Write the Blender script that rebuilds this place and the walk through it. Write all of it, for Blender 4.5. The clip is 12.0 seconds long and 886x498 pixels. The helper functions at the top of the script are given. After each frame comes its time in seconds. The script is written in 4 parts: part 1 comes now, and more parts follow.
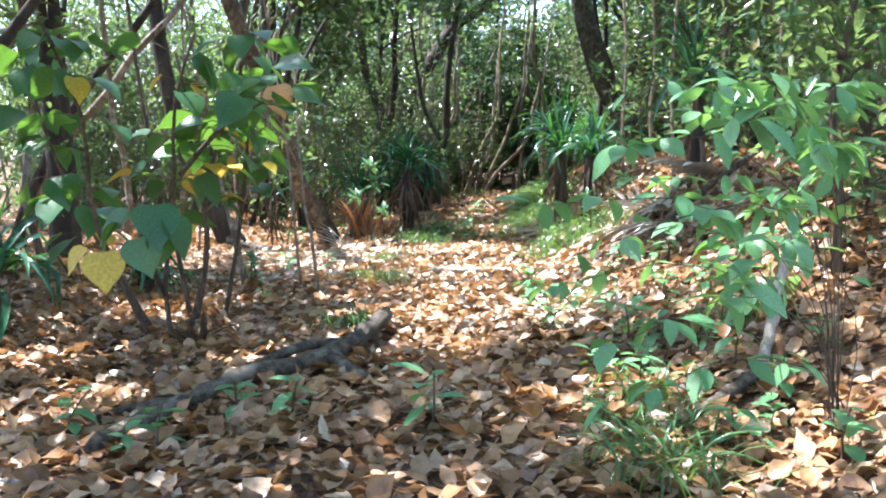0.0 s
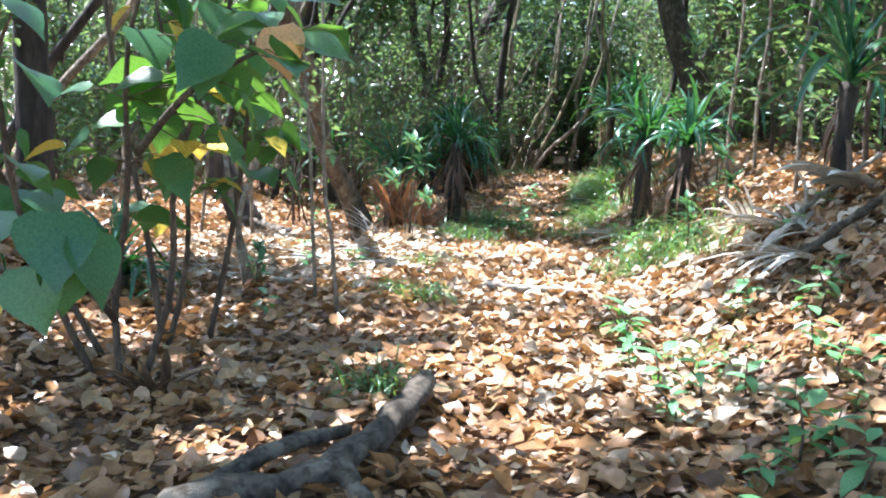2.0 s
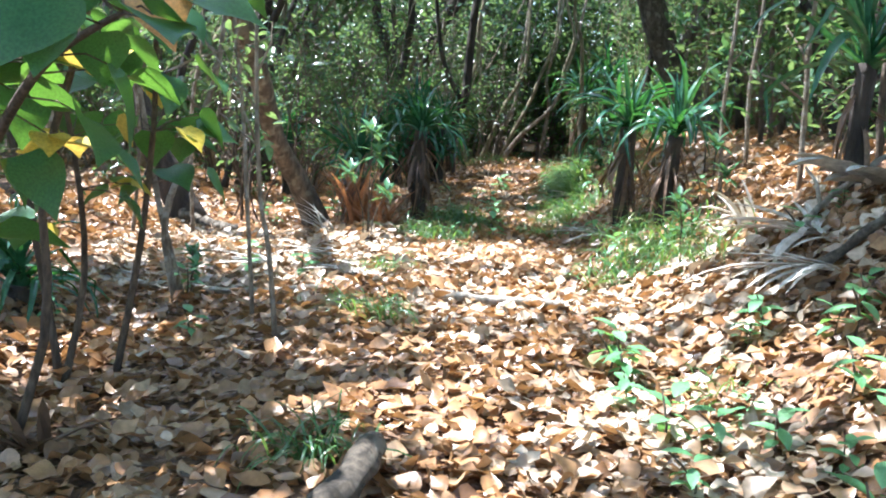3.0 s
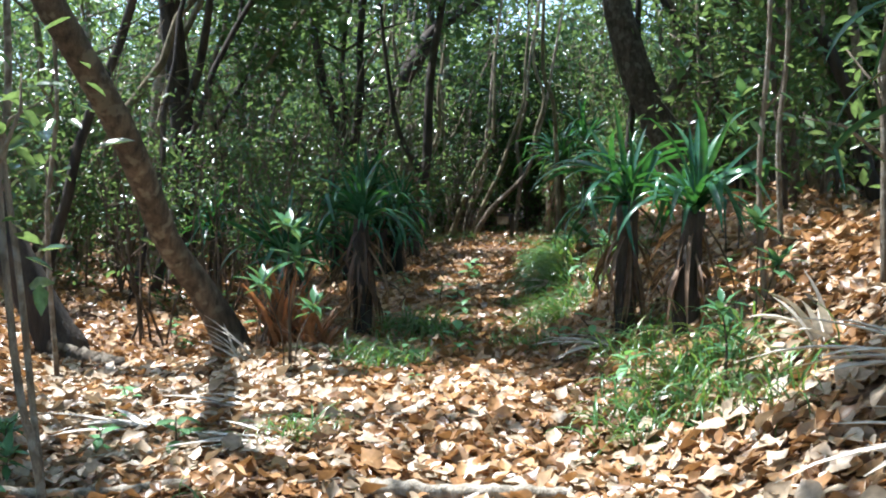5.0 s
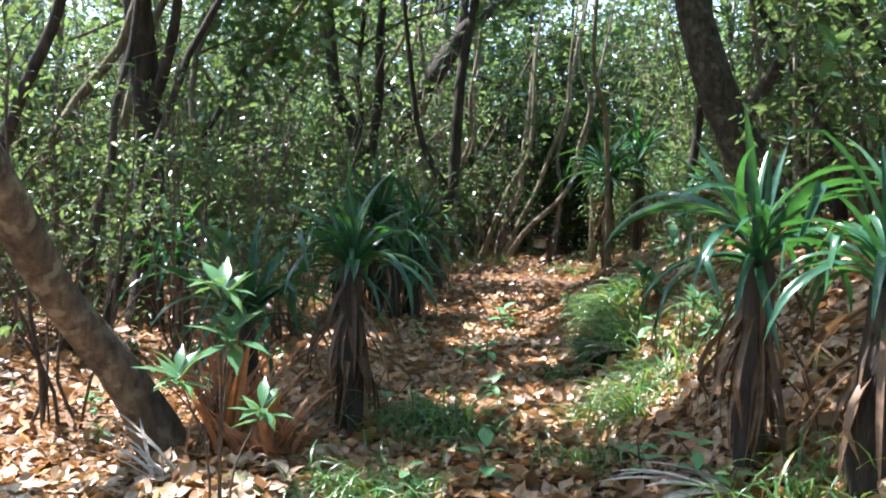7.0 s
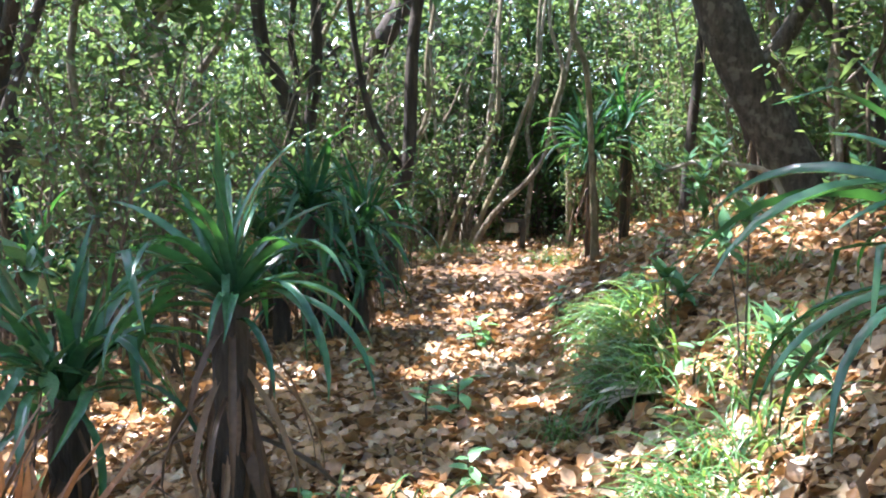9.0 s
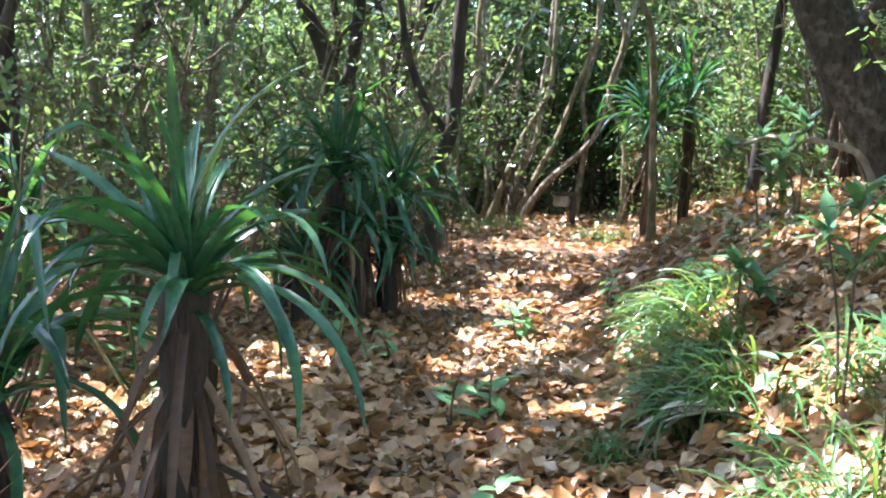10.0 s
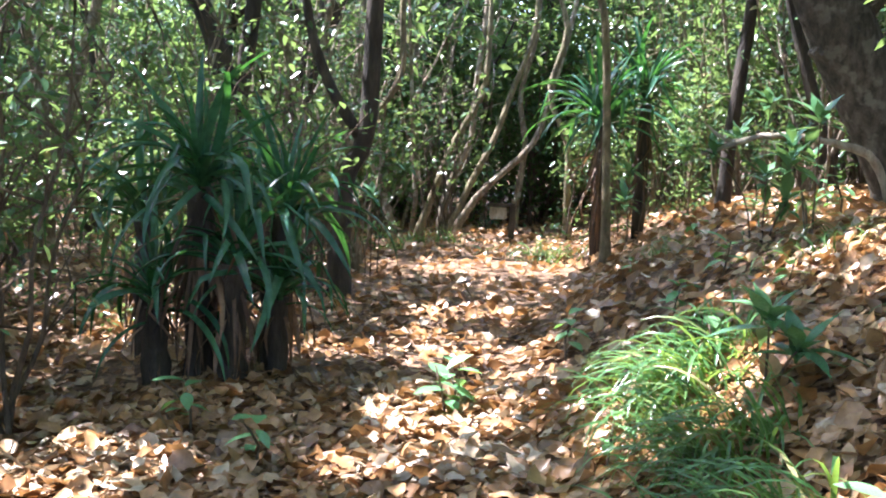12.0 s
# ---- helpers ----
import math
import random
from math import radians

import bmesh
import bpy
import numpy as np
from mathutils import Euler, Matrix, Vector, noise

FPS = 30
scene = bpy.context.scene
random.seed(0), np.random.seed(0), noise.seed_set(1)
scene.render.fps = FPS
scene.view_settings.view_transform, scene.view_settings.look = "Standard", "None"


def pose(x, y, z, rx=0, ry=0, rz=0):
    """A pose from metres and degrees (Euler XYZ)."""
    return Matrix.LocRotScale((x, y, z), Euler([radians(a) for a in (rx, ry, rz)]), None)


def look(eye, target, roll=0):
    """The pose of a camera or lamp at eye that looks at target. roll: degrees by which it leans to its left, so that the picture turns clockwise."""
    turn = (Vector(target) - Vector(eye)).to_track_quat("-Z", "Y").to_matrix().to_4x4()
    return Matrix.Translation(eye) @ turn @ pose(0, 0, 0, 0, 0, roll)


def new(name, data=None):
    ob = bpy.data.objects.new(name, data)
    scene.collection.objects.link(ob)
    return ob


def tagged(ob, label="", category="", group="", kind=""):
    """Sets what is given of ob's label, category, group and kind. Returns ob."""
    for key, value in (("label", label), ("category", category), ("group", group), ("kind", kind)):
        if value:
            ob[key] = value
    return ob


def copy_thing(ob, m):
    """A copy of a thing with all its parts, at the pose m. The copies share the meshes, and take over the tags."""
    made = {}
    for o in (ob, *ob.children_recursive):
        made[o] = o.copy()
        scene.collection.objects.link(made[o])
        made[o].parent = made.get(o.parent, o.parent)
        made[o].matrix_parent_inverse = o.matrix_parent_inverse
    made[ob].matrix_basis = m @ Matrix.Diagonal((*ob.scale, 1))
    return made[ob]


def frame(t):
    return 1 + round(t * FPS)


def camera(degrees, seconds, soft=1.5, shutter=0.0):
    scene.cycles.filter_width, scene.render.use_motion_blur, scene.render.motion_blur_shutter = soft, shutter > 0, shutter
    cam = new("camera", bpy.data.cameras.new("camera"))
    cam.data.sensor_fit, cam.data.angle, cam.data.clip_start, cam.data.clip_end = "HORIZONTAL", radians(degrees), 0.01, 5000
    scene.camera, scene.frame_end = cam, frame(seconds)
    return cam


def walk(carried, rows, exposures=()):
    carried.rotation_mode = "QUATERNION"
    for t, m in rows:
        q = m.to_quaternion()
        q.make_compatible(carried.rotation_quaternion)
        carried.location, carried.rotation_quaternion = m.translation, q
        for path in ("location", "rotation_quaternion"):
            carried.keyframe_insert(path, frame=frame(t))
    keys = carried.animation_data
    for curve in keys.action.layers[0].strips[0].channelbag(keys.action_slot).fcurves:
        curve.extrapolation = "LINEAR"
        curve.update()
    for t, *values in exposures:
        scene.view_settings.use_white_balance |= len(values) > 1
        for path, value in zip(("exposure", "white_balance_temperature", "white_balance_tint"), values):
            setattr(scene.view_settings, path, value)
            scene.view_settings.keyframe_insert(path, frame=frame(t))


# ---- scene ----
cam = camera(49.3, 12.0, 2.0)
PATH = [
    (0, (0.073, 0.074, 1.313), (0.072, 2.064, 1.109), -0.2),
    (0.5, (0.057, 0.664, 1.338), (0.101, 2.654, 1.144), 0.2),
    (1, (0.098, 1.247, 1.334), (0.033, 3.219, 1.003), 1.0),
    (1.5, (0.004, 1.785, 1.33), (-0.078, 3.761, 1.033), 2.2),
    (2, (-0.141, 2.324, 1.41), (-0.209, 4.304, 1.137), 3.5),
    (2.5, (-0.139, 2.865, 1.399), (-0.229, 4.851, 1.186), 5.0),
    (2.7, (-0.143, 3.059, 1.405), (-0.179, 5.034, 1.094), 5.0),
    (4.3, (0.016, 4.989, 1.429), (0.069, 6.98, 1.243), -0.7),
    (4.5, (0.007, 5.2, 1.462), (0.077, 7.187, 1.251), -1.1),
    (5, (0.113, 5.842, 1.491), (0.15, 7.836, 1.337), 0.3),
    (5.5, (0.143, 6.513, 1.56), (0.133, 8.507, 1.416), -1.6),
    (6, (0.168, 7.13, 1.669), (0.077, 9.124, 1.556), -0.3),
    (6.5, (0.183, 7.801, 1.623), (0.157, 9.797, 1.497), 1.7),
    (7, (0.184, 8.526, 1.628), (0.159, 10.521, 1.49), 1.7),
    (7.2, (0.176, 8.844, 1.624), (0.164, 10.837, 1.458), 1.1),
    (8.8, (0.221, 10.747, 1.603), (0.212, 12.734, 1.376), 1.4),
    (9, (0.24, 10.981, 1.614), (0.292, 12.972, 1.434), 0.1),
    (9.5, (0.248, 11.456, 1.629), (0.311, 13.438, 1.369), 0.3),
    (10, (0.324, 11.908, 1.565), (0.279, 13.893, 1.319), 2.3),
    (10.5, (0.365, 12.382, 1.506), (0.296, 14.375, 1.352), 2.5),
    (11, (0.43, 12.914, 1.509), (0.288, 14.908, 1.453), -0.5),
    (11.5, (0.405, 13.416, 1.505), (0.424, 15.411, 1.368), 1.8),
    (12, (0.456, 13.866, 1.487), (0.546, 15.852, 1.264), 2.3),
]
walk(cam, [(t, look(eye, target, roll)) for t, eye, target, roll in PATH], [(0.0, 2.25, 5850, 15), (2.7, 2.3, 5600, 12), (4.5, 1.55, 5750, 8), (7.0, 2.1, 6000, 16), (9.0, 2.75, 5950, 18), (12.0, 2.85, 5950, 19)])

# ---- light ----
SUN_TO = Vector((-0.40, 0.20, 0.89)).normalized()
world = bpy.data.worlds.new("sky")
scene.world = world
world.use_nodes = True
sky = world.node_tree.nodes.new("ShaderNodeTexSky")
sky.sky_type, sky.sun_disc = "NISHITA", False
sky.sun_elevation, sky.sun_rotation = math.asin(SUN_TO.z), math.atan2(SUN_TO.x, SUN_TO.y)
back = world.node_tree.nodes["Background"]
back.inputs["Strength"].default_value = 0.15
world.node_tree.links.new(sky.outputs[0], back.inputs["Color"])
sun = new("sun", bpy.data.lights.new("sun", "SUN"))
sun.data.energy, sun.data.angle, sun.data.color = 5.0, radians(0.6), (1.0, 0.965, 0.92)
sun.matrix_world = look(SUN_TO * 40, (0, 0, 0))


# ---- materials ----
def material(name):
    m = bpy.data.materials.new(name)
    m.use_nodes = True
    return m, m.node_tree.nodes, m.node_tree.links, m.node_tree.nodes["Principled BSDF"]


def variation(nodes, links):
    """A number for each leaf: by island in joined meshes, by object in single ones."""
    geo, obj, add = nodes.new("ShaderNodeNewGeometry"), nodes.new("ShaderNodeObjectInfo"), nodes.new("ShaderNodeMath")
    add.operation = "ADD"
    links.new(geo.outputs["Random Per Island"], add.inputs[0])
    links.new(obj.outputs["Random"], add.inputs[1])
    fract = nodes.new("ShaderNodeMath")
    fract.operation = "FRACT"
    links.new(add.outputs[0], fract.inputs[0])
    return fract.outputs[0]


def ramp(nodes, links, source, stops):
    r = nodes.new("ShaderNodeValToRGB")
    while len(r.color_ramp.elements) < len(stops):
        r.color_ramp.elements.new(0.5)
    for e, (at, c) in zip(r.color_ramp.elements, stops):
        e.position, e.color = at, (*c, 1)
    links.new(source, r.inputs[0])
    return r.outputs[0]


def noise_tex(nodes, links, scale, detail=4, stretch=None, generated=False):
    n = nodes.new("ShaderNodeTexNoise")
    n.inputs["Scale"].default_value, n.inputs["Detail"].default_value = scale, detail
    co = nodes.new("ShaderNodeTexCoord")
    out = co.outputs["Object"]
    if stretch:
        mp = nodes.new("ShaderNodeMapping")
        mp.inputs["Scale"].default_value = stretch
        links.new(out, mp.inputs["Vector"])
        out = mp.outputs[0]
    links.new(out, n.inputs["Vector"])
    return n.outputs["Fac"]


def mixed(nodes, links, fac, a, b, mode="MIX"):
    m = nodes.new("ShaderNodeMix")
    m.data_type, m.blend_type = "RGBA", mode
    for k, v in ((0, fac), (6, a), (7, b)):
        if isinstance(v, (int, float)):
            m.inputs[k].default_value = v
        elif isinstance(v, tuple):
            m.inputs[k].default_value = (*v, 1)
        else:
            links.new(v, m.inputs[k])
    return m.outputs[2]


def bump(nodes, links, shader, height, strength, distance):
    b = nodes.new("ShaderNodeBump")
    b.inputs["Strength"].default_value, b.inputs["Distance"].default_value = strength, distance
    links.new(height, b.inputs["Height"])
    links.new(b.outputs[0], shader.inputs["Normal"])


def leaf_material(name, stops, through_colour, passing=0.35, rough=0.38, grain=40.0, spots=0.25, spot_colour=(0.10, 0.09, 0.03), mottle=0.0):
    m, nodes, links, p = material(name)
    base = ramp(nodes, links, variation(nodes, links), stops)
    n = noise_tex(nodes, links, grain, 5)
    dark = ramp(nodes, links, n, [(0.35, (0.76, 0.76, 0.76)), (0.65, (1.12, 1.12, 1.12))])
    col = mixed(nodes, links, 1.0, base, dark, "MULTIPLY")
    s = ramp(nodes, links, noise_tex(nodes, links, grain * 0.45, 3), [(0.62, (0, 0, 0)), (0.72, (spots, spots, spots))])
    col = mixed(nodes, links, s, col, spot_colour)
    if mottle:
        patch = ramp(nodes, links, noise_tex(nodes, links, mottle, 4), [(0.36, (0.55, 0.5, 0.46)), (0.62, (1.1, 1.1, 1.1))])
        col = mixed(nodes, links, 0.8, col, patch, "MULTIPLY")
    links.new(col, p.inputs["Base Color"])
    p.inputs["Roughness"].default_value = rough
    bump(nodes, links, p, n, 0.35, 0.004)
    tr = nodes.new("ShaderNodeBsdfTranslucent")
    tc = mixed(nodes, links, 1.0, through_colour, dark, "MULTIPLY")
    links.new(tc, tr.inputs["Color"])
    mix = nodes.new("ShaderNodeMixShader")
    mix.inputs[0].default_value = passing
    links.new(p.outputs[0], mix.inputs[1])
    links.new(tr.outputs[0], mix.inputs[2])
    links.new(mix.outputs[0], nodes["Material Output"].inputs["Surface"])
    return m


def bark_material(name, dark, light, scale=14.0, stretch=(1, 1, 0.22), patches=None):
    """Bark or wood: furrows along the stem, fine grain, and paler patches of lichen or bare wood."""
    m, nodes, links, p = material(name)
    n = noise_tex(nodes, links, scale, 8, stretch)
    fine = noise_tex(nodes, links, scale * 6, 6, stretch)
    col = ramp(nodes, links, n, [(0.32, dark), (0.68, light)])
    col = mixed(nodes, links, 0.5, col, ramp(nodes, links, fine, [(0.3, (0.5, 0.5, 0.5)), (0.7, (1.3, 1.3, 1.3))]), "MULTIPLY")
    if patches:
        f = ramp(nodes, links, noise_tex(nodes, links, 9.0, 6), [(0.54, (0, 0, 0)), (0.62, (0.7, 0.7, 0.7))])
        col = mixed(nodes, links, f, col, patches)
    p.inputs["Roughness"].default_value = 0.88
    blotch = ramp(nodes, links, noise_tex(nodes, links, 3.2, 5), [(0.38, (0.55, 0.55, 0.5)), (0.62, (1.15, 1.15, 1.1))])
    links.new(mixed(nodes, links, 0.75, col, blotch, "MULTIPLY"), p.inputs["Base Color"])
    bump(nodes, links, p, fine, 0.9, 0.02)
    return m


M_LITTER = leaf_material("dry_leaf", [(0.0, (0.12, 0.06, 0.026)), (0.16, (0.30, 0.155, 0.062)), (0.36, (0.45, 0.265, 0.122)), (0.54, (0.33, 0.172, 0.07)),
                                      (0.70, (0.55, 0.38, 0.215)), (0.82, (0.19, 0.115, 0.06)), (0.91, (0.40, 0.20, 0.075)), (1.0, (0.66, 0.54, 0.39))],
                         (0.55, 0.28, 0.09), 0.14, 0.36, 30.0, 0.6, (0.085, 0.048, 0.024), 1.3)
M_GREEN = leaf_material("thicket_leaf", [(0.0, (0.032, 0.078, 0.042)), (0.5, (0.055, 0.122, 0.058)), (0.8, (0.09, 0.165, 0.068)), (0.93, (0.15, 0.20, 0.09)), (1.0, (0.22, 0.17, 0.08))],
                        (0.25, 0.38, 0.10), 0.32, 0.22)
M_BROAD = leaf_material("broad_leaf", [(0.0, (0.03, 0.10, 0.04)), (0.5, (0.045, 0.13, 0.05)), (1.0, (0.07, 0.17, 0.05))], (0.18, 0.38, 0.04), 0.27, 0.36, 25.0, 0.1)
M_YELLOW = leaf_material("yellow_leaf", [(0.0, (0.58, 0.44, 0.04)), (0.5, (0.64, 0.50, 0.06)), (1.0, (0.60, 0.40, 0.08))], (0.75, 0.5, 0.08), 0.35, 0.5, 12.0, 0.25)
M_TAN = leaf_material("tan_leaf", [(0.0, (0.62, 0.36, 0.16)), (1.0, (0.66, 0.42, 0.20))], (0.8, 0.42, 0.12), 0.4, 0.55, 25.0, 0.2)
M_FRESH = leaf_material("fresh_leaf", [(0.0, (0.09, 0.24, 0.10)), (0.6, (0.13, 0.31, 0.13)), (1.0, (0.19, 0.37, 0.17))], (0.24, 0.48, 0.09), 0.33, 0.45, 30.0, 0.08)
M_ROSETTE = leaf_material("glossy_leaf", [(0.0, (0.05, 0.14, 0.065)), (0.6, (0.075, 0.18, 0.08)), (1.0, (0.11, 0.22, 0.10))], (0.22, 0.40, 0.10), 0.2, 0.25, 30.0, 0.05)
M_STRAP = leaf_material("strap_leaf", [(0.0, (0.022, 0.075, 0.048)), (0.6, (0.034, 0.105, 0.06)), (1.0, (0.055, 0.14, 0.07))], (0.11, 0.36, 0.05), 0.17, 0.24, 18.0, 0.06)
M_GRASS = leaf_material("grass_blade", [(0.0, (0.026, 0.08, 0.028)), (0.6, (0.055, 0.15, 0.046)), (0.9, (0.11, 0.22, 0.075)), (1.0, (0.34, 0.29, 0.14))],
                        (0.30, 0.48, 0.07), 0.28, 0.3, 30.0, 0.05)
M_STRAW = leaf_material("dry_strap", [(0.0, (0.055, 0.032, 0.02)), (0.5, (0.12, 0.07, 0.042)), (0.85, (0.2, 0.125, 0.078)), (1.0, (0.33, 0.22, 0.14))], (0.4, 0.22, 0.08), 0.12, 0.6, 22.0, 0.4)
M_RUST = leaf_material("rusty_frond", [(0.0, (0.24, 0.10, 0.045)), (0.5, (0.38, 0.17, 0.075)), (1.0, (0.48, 0.26, 0.13))], (0.5, 0.2, 0.06), 0.2, 0.6, 22.0, 0.3)
M_PALE = leaf_material("bleached_frond", [(0.0, (0.42, 0.37, 0.30)), (0.5, (0.58, 0.53, 0.45)), (1.0, (0.70, 0.66, 0.58))], (0.5, 0.42, 0.3), 0.12, 0.6, 22.0, 0.4, (0.22, 0.17, 0.12))
# bleached leaves; their pale tone also stands in for sun on the floor
M_SUNPOOL_PALE = leaf_material("sunpool_pale_leaf", [(0.0, (0.34, 0.25, 0.16)), (0.5, (0.50, 0.39, 0.265)), (1.0, (0.63, 0.53, 0.40))], (0.5, 0.36, 0.2), 0.12, 0.45, 30.0, 0.5, (0.12, 0.075, 0.04), 1.3)
M_BARK = bark_material("brown_bark", (0.055, 0.040, 0.028), (0.20, 0.148, 0.10), 18.0, (1, 1, 0.35), (0.27, 0.235, 0.17))
M_DARK = bark_material("dark_bark", (0.022, 0.017, 0.014), (0.085, 0.065, 0.05), 12.0)
M_GREYBARK = bark_material("grey_brown_bark", (0.045, 0.036, 0.028), (0.15, 0.125, 0.10), 20.0, (1, 1, 0.45), (0.21, 0.19, 0.155))
M_OLIVE = bark_material("mossy_tan_bark", (0.12, 0.095, 0.055), (0.33, 0.27, 0.17), 24.0, (1, 1, 0.35), (0.17, 0.17, 0.08))
M_STEM = bark_material("grey_stem", (0.13, 0.095, 0.066), (0.38, 0.305, 0.225), 30.0, (1, 1, 0.3), (0.50, 0.46, 0.40))
M_TWIG = bark_material("brown_twig", (0.07, 0.05, 0.035), (0.20, 0.145, 0.10), 40.0)
M_LOG = bark_material("weathered_log", (0.04, 0.03, 0.021), (0.19, 0.148, 0.105), 30.0, (1, 1, 1), (0.28, 0.24, 0.185))
M_DEADWOOD = bark_material("bleached_wood", (0.26, 0.22, 0.17), (0.52, 0.46, 0.38), 18.0, (1, 1, 0.3))

M_SOIL, nodes, links, p = material("forest_soil")
n1, n2 = noise_tex(nodes, links, 1.1, 6), noise_tex(nodes, links, 26.0, 8)
col = ramp(nodes, links, n2, [(0.3, (0.045, 0.028, 0.018)), (0.5, (0.13, 0.075, 0.042)), (0.7, (0.27, 0.165, 0.09))])
col = mixed(nodes, links, 0.5, col, ramp(nodes, links, n1, [(0.35, (0.6, 0.55, 0.5)), (0.65, (1.2, 1.15, 1.1))]), "MULTIPLY")
links.new(col, p.inputs["Base Color"])
p.inputs["Roughness"].default_value = 0.95
bump(nodes, links, p, n2, 0.9, 0.03)


# ---- shapes ----
def smoothstep(a, b, v):
    u = np.clip((np.asarray(v, float) - a) / (b - a), 0, 1)
    return u * u * (3 - 2 * u)


def ground(x, y):
    """Height of the forest floor: a worn path, a bank on its east side, a slight fall to the west."""
    x, y = np.asarray(x, float), np.asarray(y, float)
    centre = 0.25 + 1.9 * smoothstep(19, 29, y)
    u = x - centre
    near = smoothstep(12.5, 9.0, y) * 0.25
    bank = 0.5 * smoothstep(0.75, 2.1, u) + (0.55 + near) * smoothstep(1.6, 3.2, u) + 0.10 * np.clip(u - 3.0, 0, 9)
    bank = bank * smoothstep(3.0, 9.0, y) + 0.25 * smoothstep(0.9, 2.4, u) * (1 - smoothstep(3.0, 9.0, y))
    bank = bank * (1 - 0.55 * smoothstep(22, 34, y))
    west = -0.16 * smoothstep(-0.8, -2.2, u) + 0.2 * smoothstep(-2.4, -4.5, u)
    lumps = 0.025 * np.sin(2.1 * x + 0.7) * np.sin(1.7 * y) + 0.018 * np.sin(4.3 * x + y) * np.cos(3.1 * y + 0.4 * x)
    return bank + west + lumps * smoothstep(70, 40, np.abs(y))


def gz(x, y):
    return float(ground(x, y))


def raw_mesh(name, verts, faces, mat, smooth=True):
    me = bpy.data.meshes.new(name)
    me.from_pydata([tuple(v) for v in verts], [], [tuple(f) for f in faces])
    if smooth:
        me.shade_smooth()
    me.materials.append(mat)
    return me


def part(name, me, parent, label=""):
    ob = new(name, me)
    ob.parent = parent
    return tagged(ob, label)


def thing(name, at, label, category, group="", kind=""):
    ob = new(name)
    ob.empty_display_size = 0.1
    ob.location = at
    return tagged(ob, label, category, group, kind)


def tube(pts, radii, n=8, wobble=0.0, rng=None):
    """Vertices and faces of a tapered, closed tube along points."""
    pts = np.asarray(pts, float)
    k = len(pts)
    tang = np.gradient(pts, axis=0)
    tang /= np.linalg.norm(tang, axis=1)[:, None] + 1e-9
    ref = np.array([1.0, 0.13, 0.07]) if abs(tang[0][0]) < 0.8 else np.array([0.1, 0.1, 1.0])
    verts, faces = [], []
    for i in range(k):
        a = np.cross(tang[i], ref)
        a /= np.linalg.norm(a)
        b = np.cross(tang[i], a)
        for j in range(n):
            w = 2 * math.pi * j / n
            r = radii[i] * (1 + (wobble * rng.uniform(-1, 1) if rng else 0))
            verts.append(pts[i] + r * (math.cos(w) * a + math.sin(w) * b))
    for i in range(k - 1):
        for j in range(n):
            q = (j + 1) % n
            faces.append((i * n + j, i * n + q, (i + 1) * n + q, (i + 1) * n + j))
    faces.append(tuple(range(n - 1, -1, -1)))
    faces.append(tuple(range((k - 1) * n, k * n)))
    return verts, faces


def joined(pieces):
    verts, faces = [], []
    for v, f in pieces:
        o = len(verts)
        verts += list(v)
        faces += [tuple(i + o for i in g) for g in f]
    return verts, faces


def bend(points, k):
    """A smooth line of k points through a few."""
    pts = np.asarray(points, float)
    t = np.linspace(0, len(pts) - 1, k)
    out = []
    for u in t:
        i = min(int(u), len(pts) - 2)
        s = u - i
        p0, p1, p2, p3 = pts[max(i - 1, 0)], pts[i], pts[i + 1], pts[min(i + 2, len(pts) - 1)]
        out.append(0.5 * (2 * p1 + (p2 - p0) * s + (2 * p0 - 5 * p1 + 4 * p2 - p3) * s * s + (3 * p1 - p0 - 3 * p2 + p3) * s ** 3))
    return np.array(out)


def blade(widths, fold=0.25, droop=0.2, twist=0.0, wave=0.0):
    """A leaf along +y, one long: its half widths at even steps; each section has two sides and a midrib."""
    k = len(widths)
    verts, faces = [], []
    for i, w in enumerate(widths):
        s = i / (k - 1)
        z = -droop * s * s
        tw = twist * s
        ww = wave * math.sin(9 * s)
        for side in (-1, 0, 1):
            x, h = side * w, (abs(side) * fold * w + side * ww * w)
            verts.append((x * math.cos(tw) - h * math.sin(tw), s, z + x * math.sin(tw) + h * math.cos(tw)))
    for i in range(k - 1):
        a = 3 * i
        faces += [(a, a + 1, a + 4, a + 3), (a + 1, a + 2, a + 5, a + 4)]
    return np.array(verts), faces


def arch(length, width, rise, fall, steps=7, fold=0.35, kink=None):
    """A long strap leaf that leaves the origin along +y at an angle of rise degrees and bends to fall degrees."""
    y = z = 0.0
    verts, faces = [], []
    for i in range(steps):
        s = i / (steps - 1)
        a = radians(rise + (fall - rise) * s ** 1.1)
        if kink and s > kink:
            a = radians(fall - 25)
        w = width * (0.75 + 0.45 * s) * (1 - s ** 3.2) + 0.0012
        for side in (-1, 0, 1):
            h = abs(side) * fold * w
            verts.append((side * w, y - h * math.sin(a), z + h * math.cos(a)))
        y += length / (steps - 1) * math.cos(a)
        z += length / (steps - 1) * math.sin(a)
    for i in range(steps - 1):
        a = 3 * i
        faces += [(a, a + 1, a + 4, a + 3), (a + 1, a + 2, a + 5, a + 4)]
    return np.array(verts), faces


OVAL = (0.01, 0.17, 0.25, 0.22, 0.11, 0.004)
ROUND = (0.12, 0.40, 0.47, 0.43, 0.27, 0.01)
LANCE = (0.015, 0.09, 0.125, 0.11, 0.06, 0.004)
DIAMOND = (np.array([(0, 0, 0), (0.25, 0.45, 0.05), (0, 1, -0.12), (-0.25, 0.45, 0.05)]), [(0, 1, 2), (0, 2, 3)])
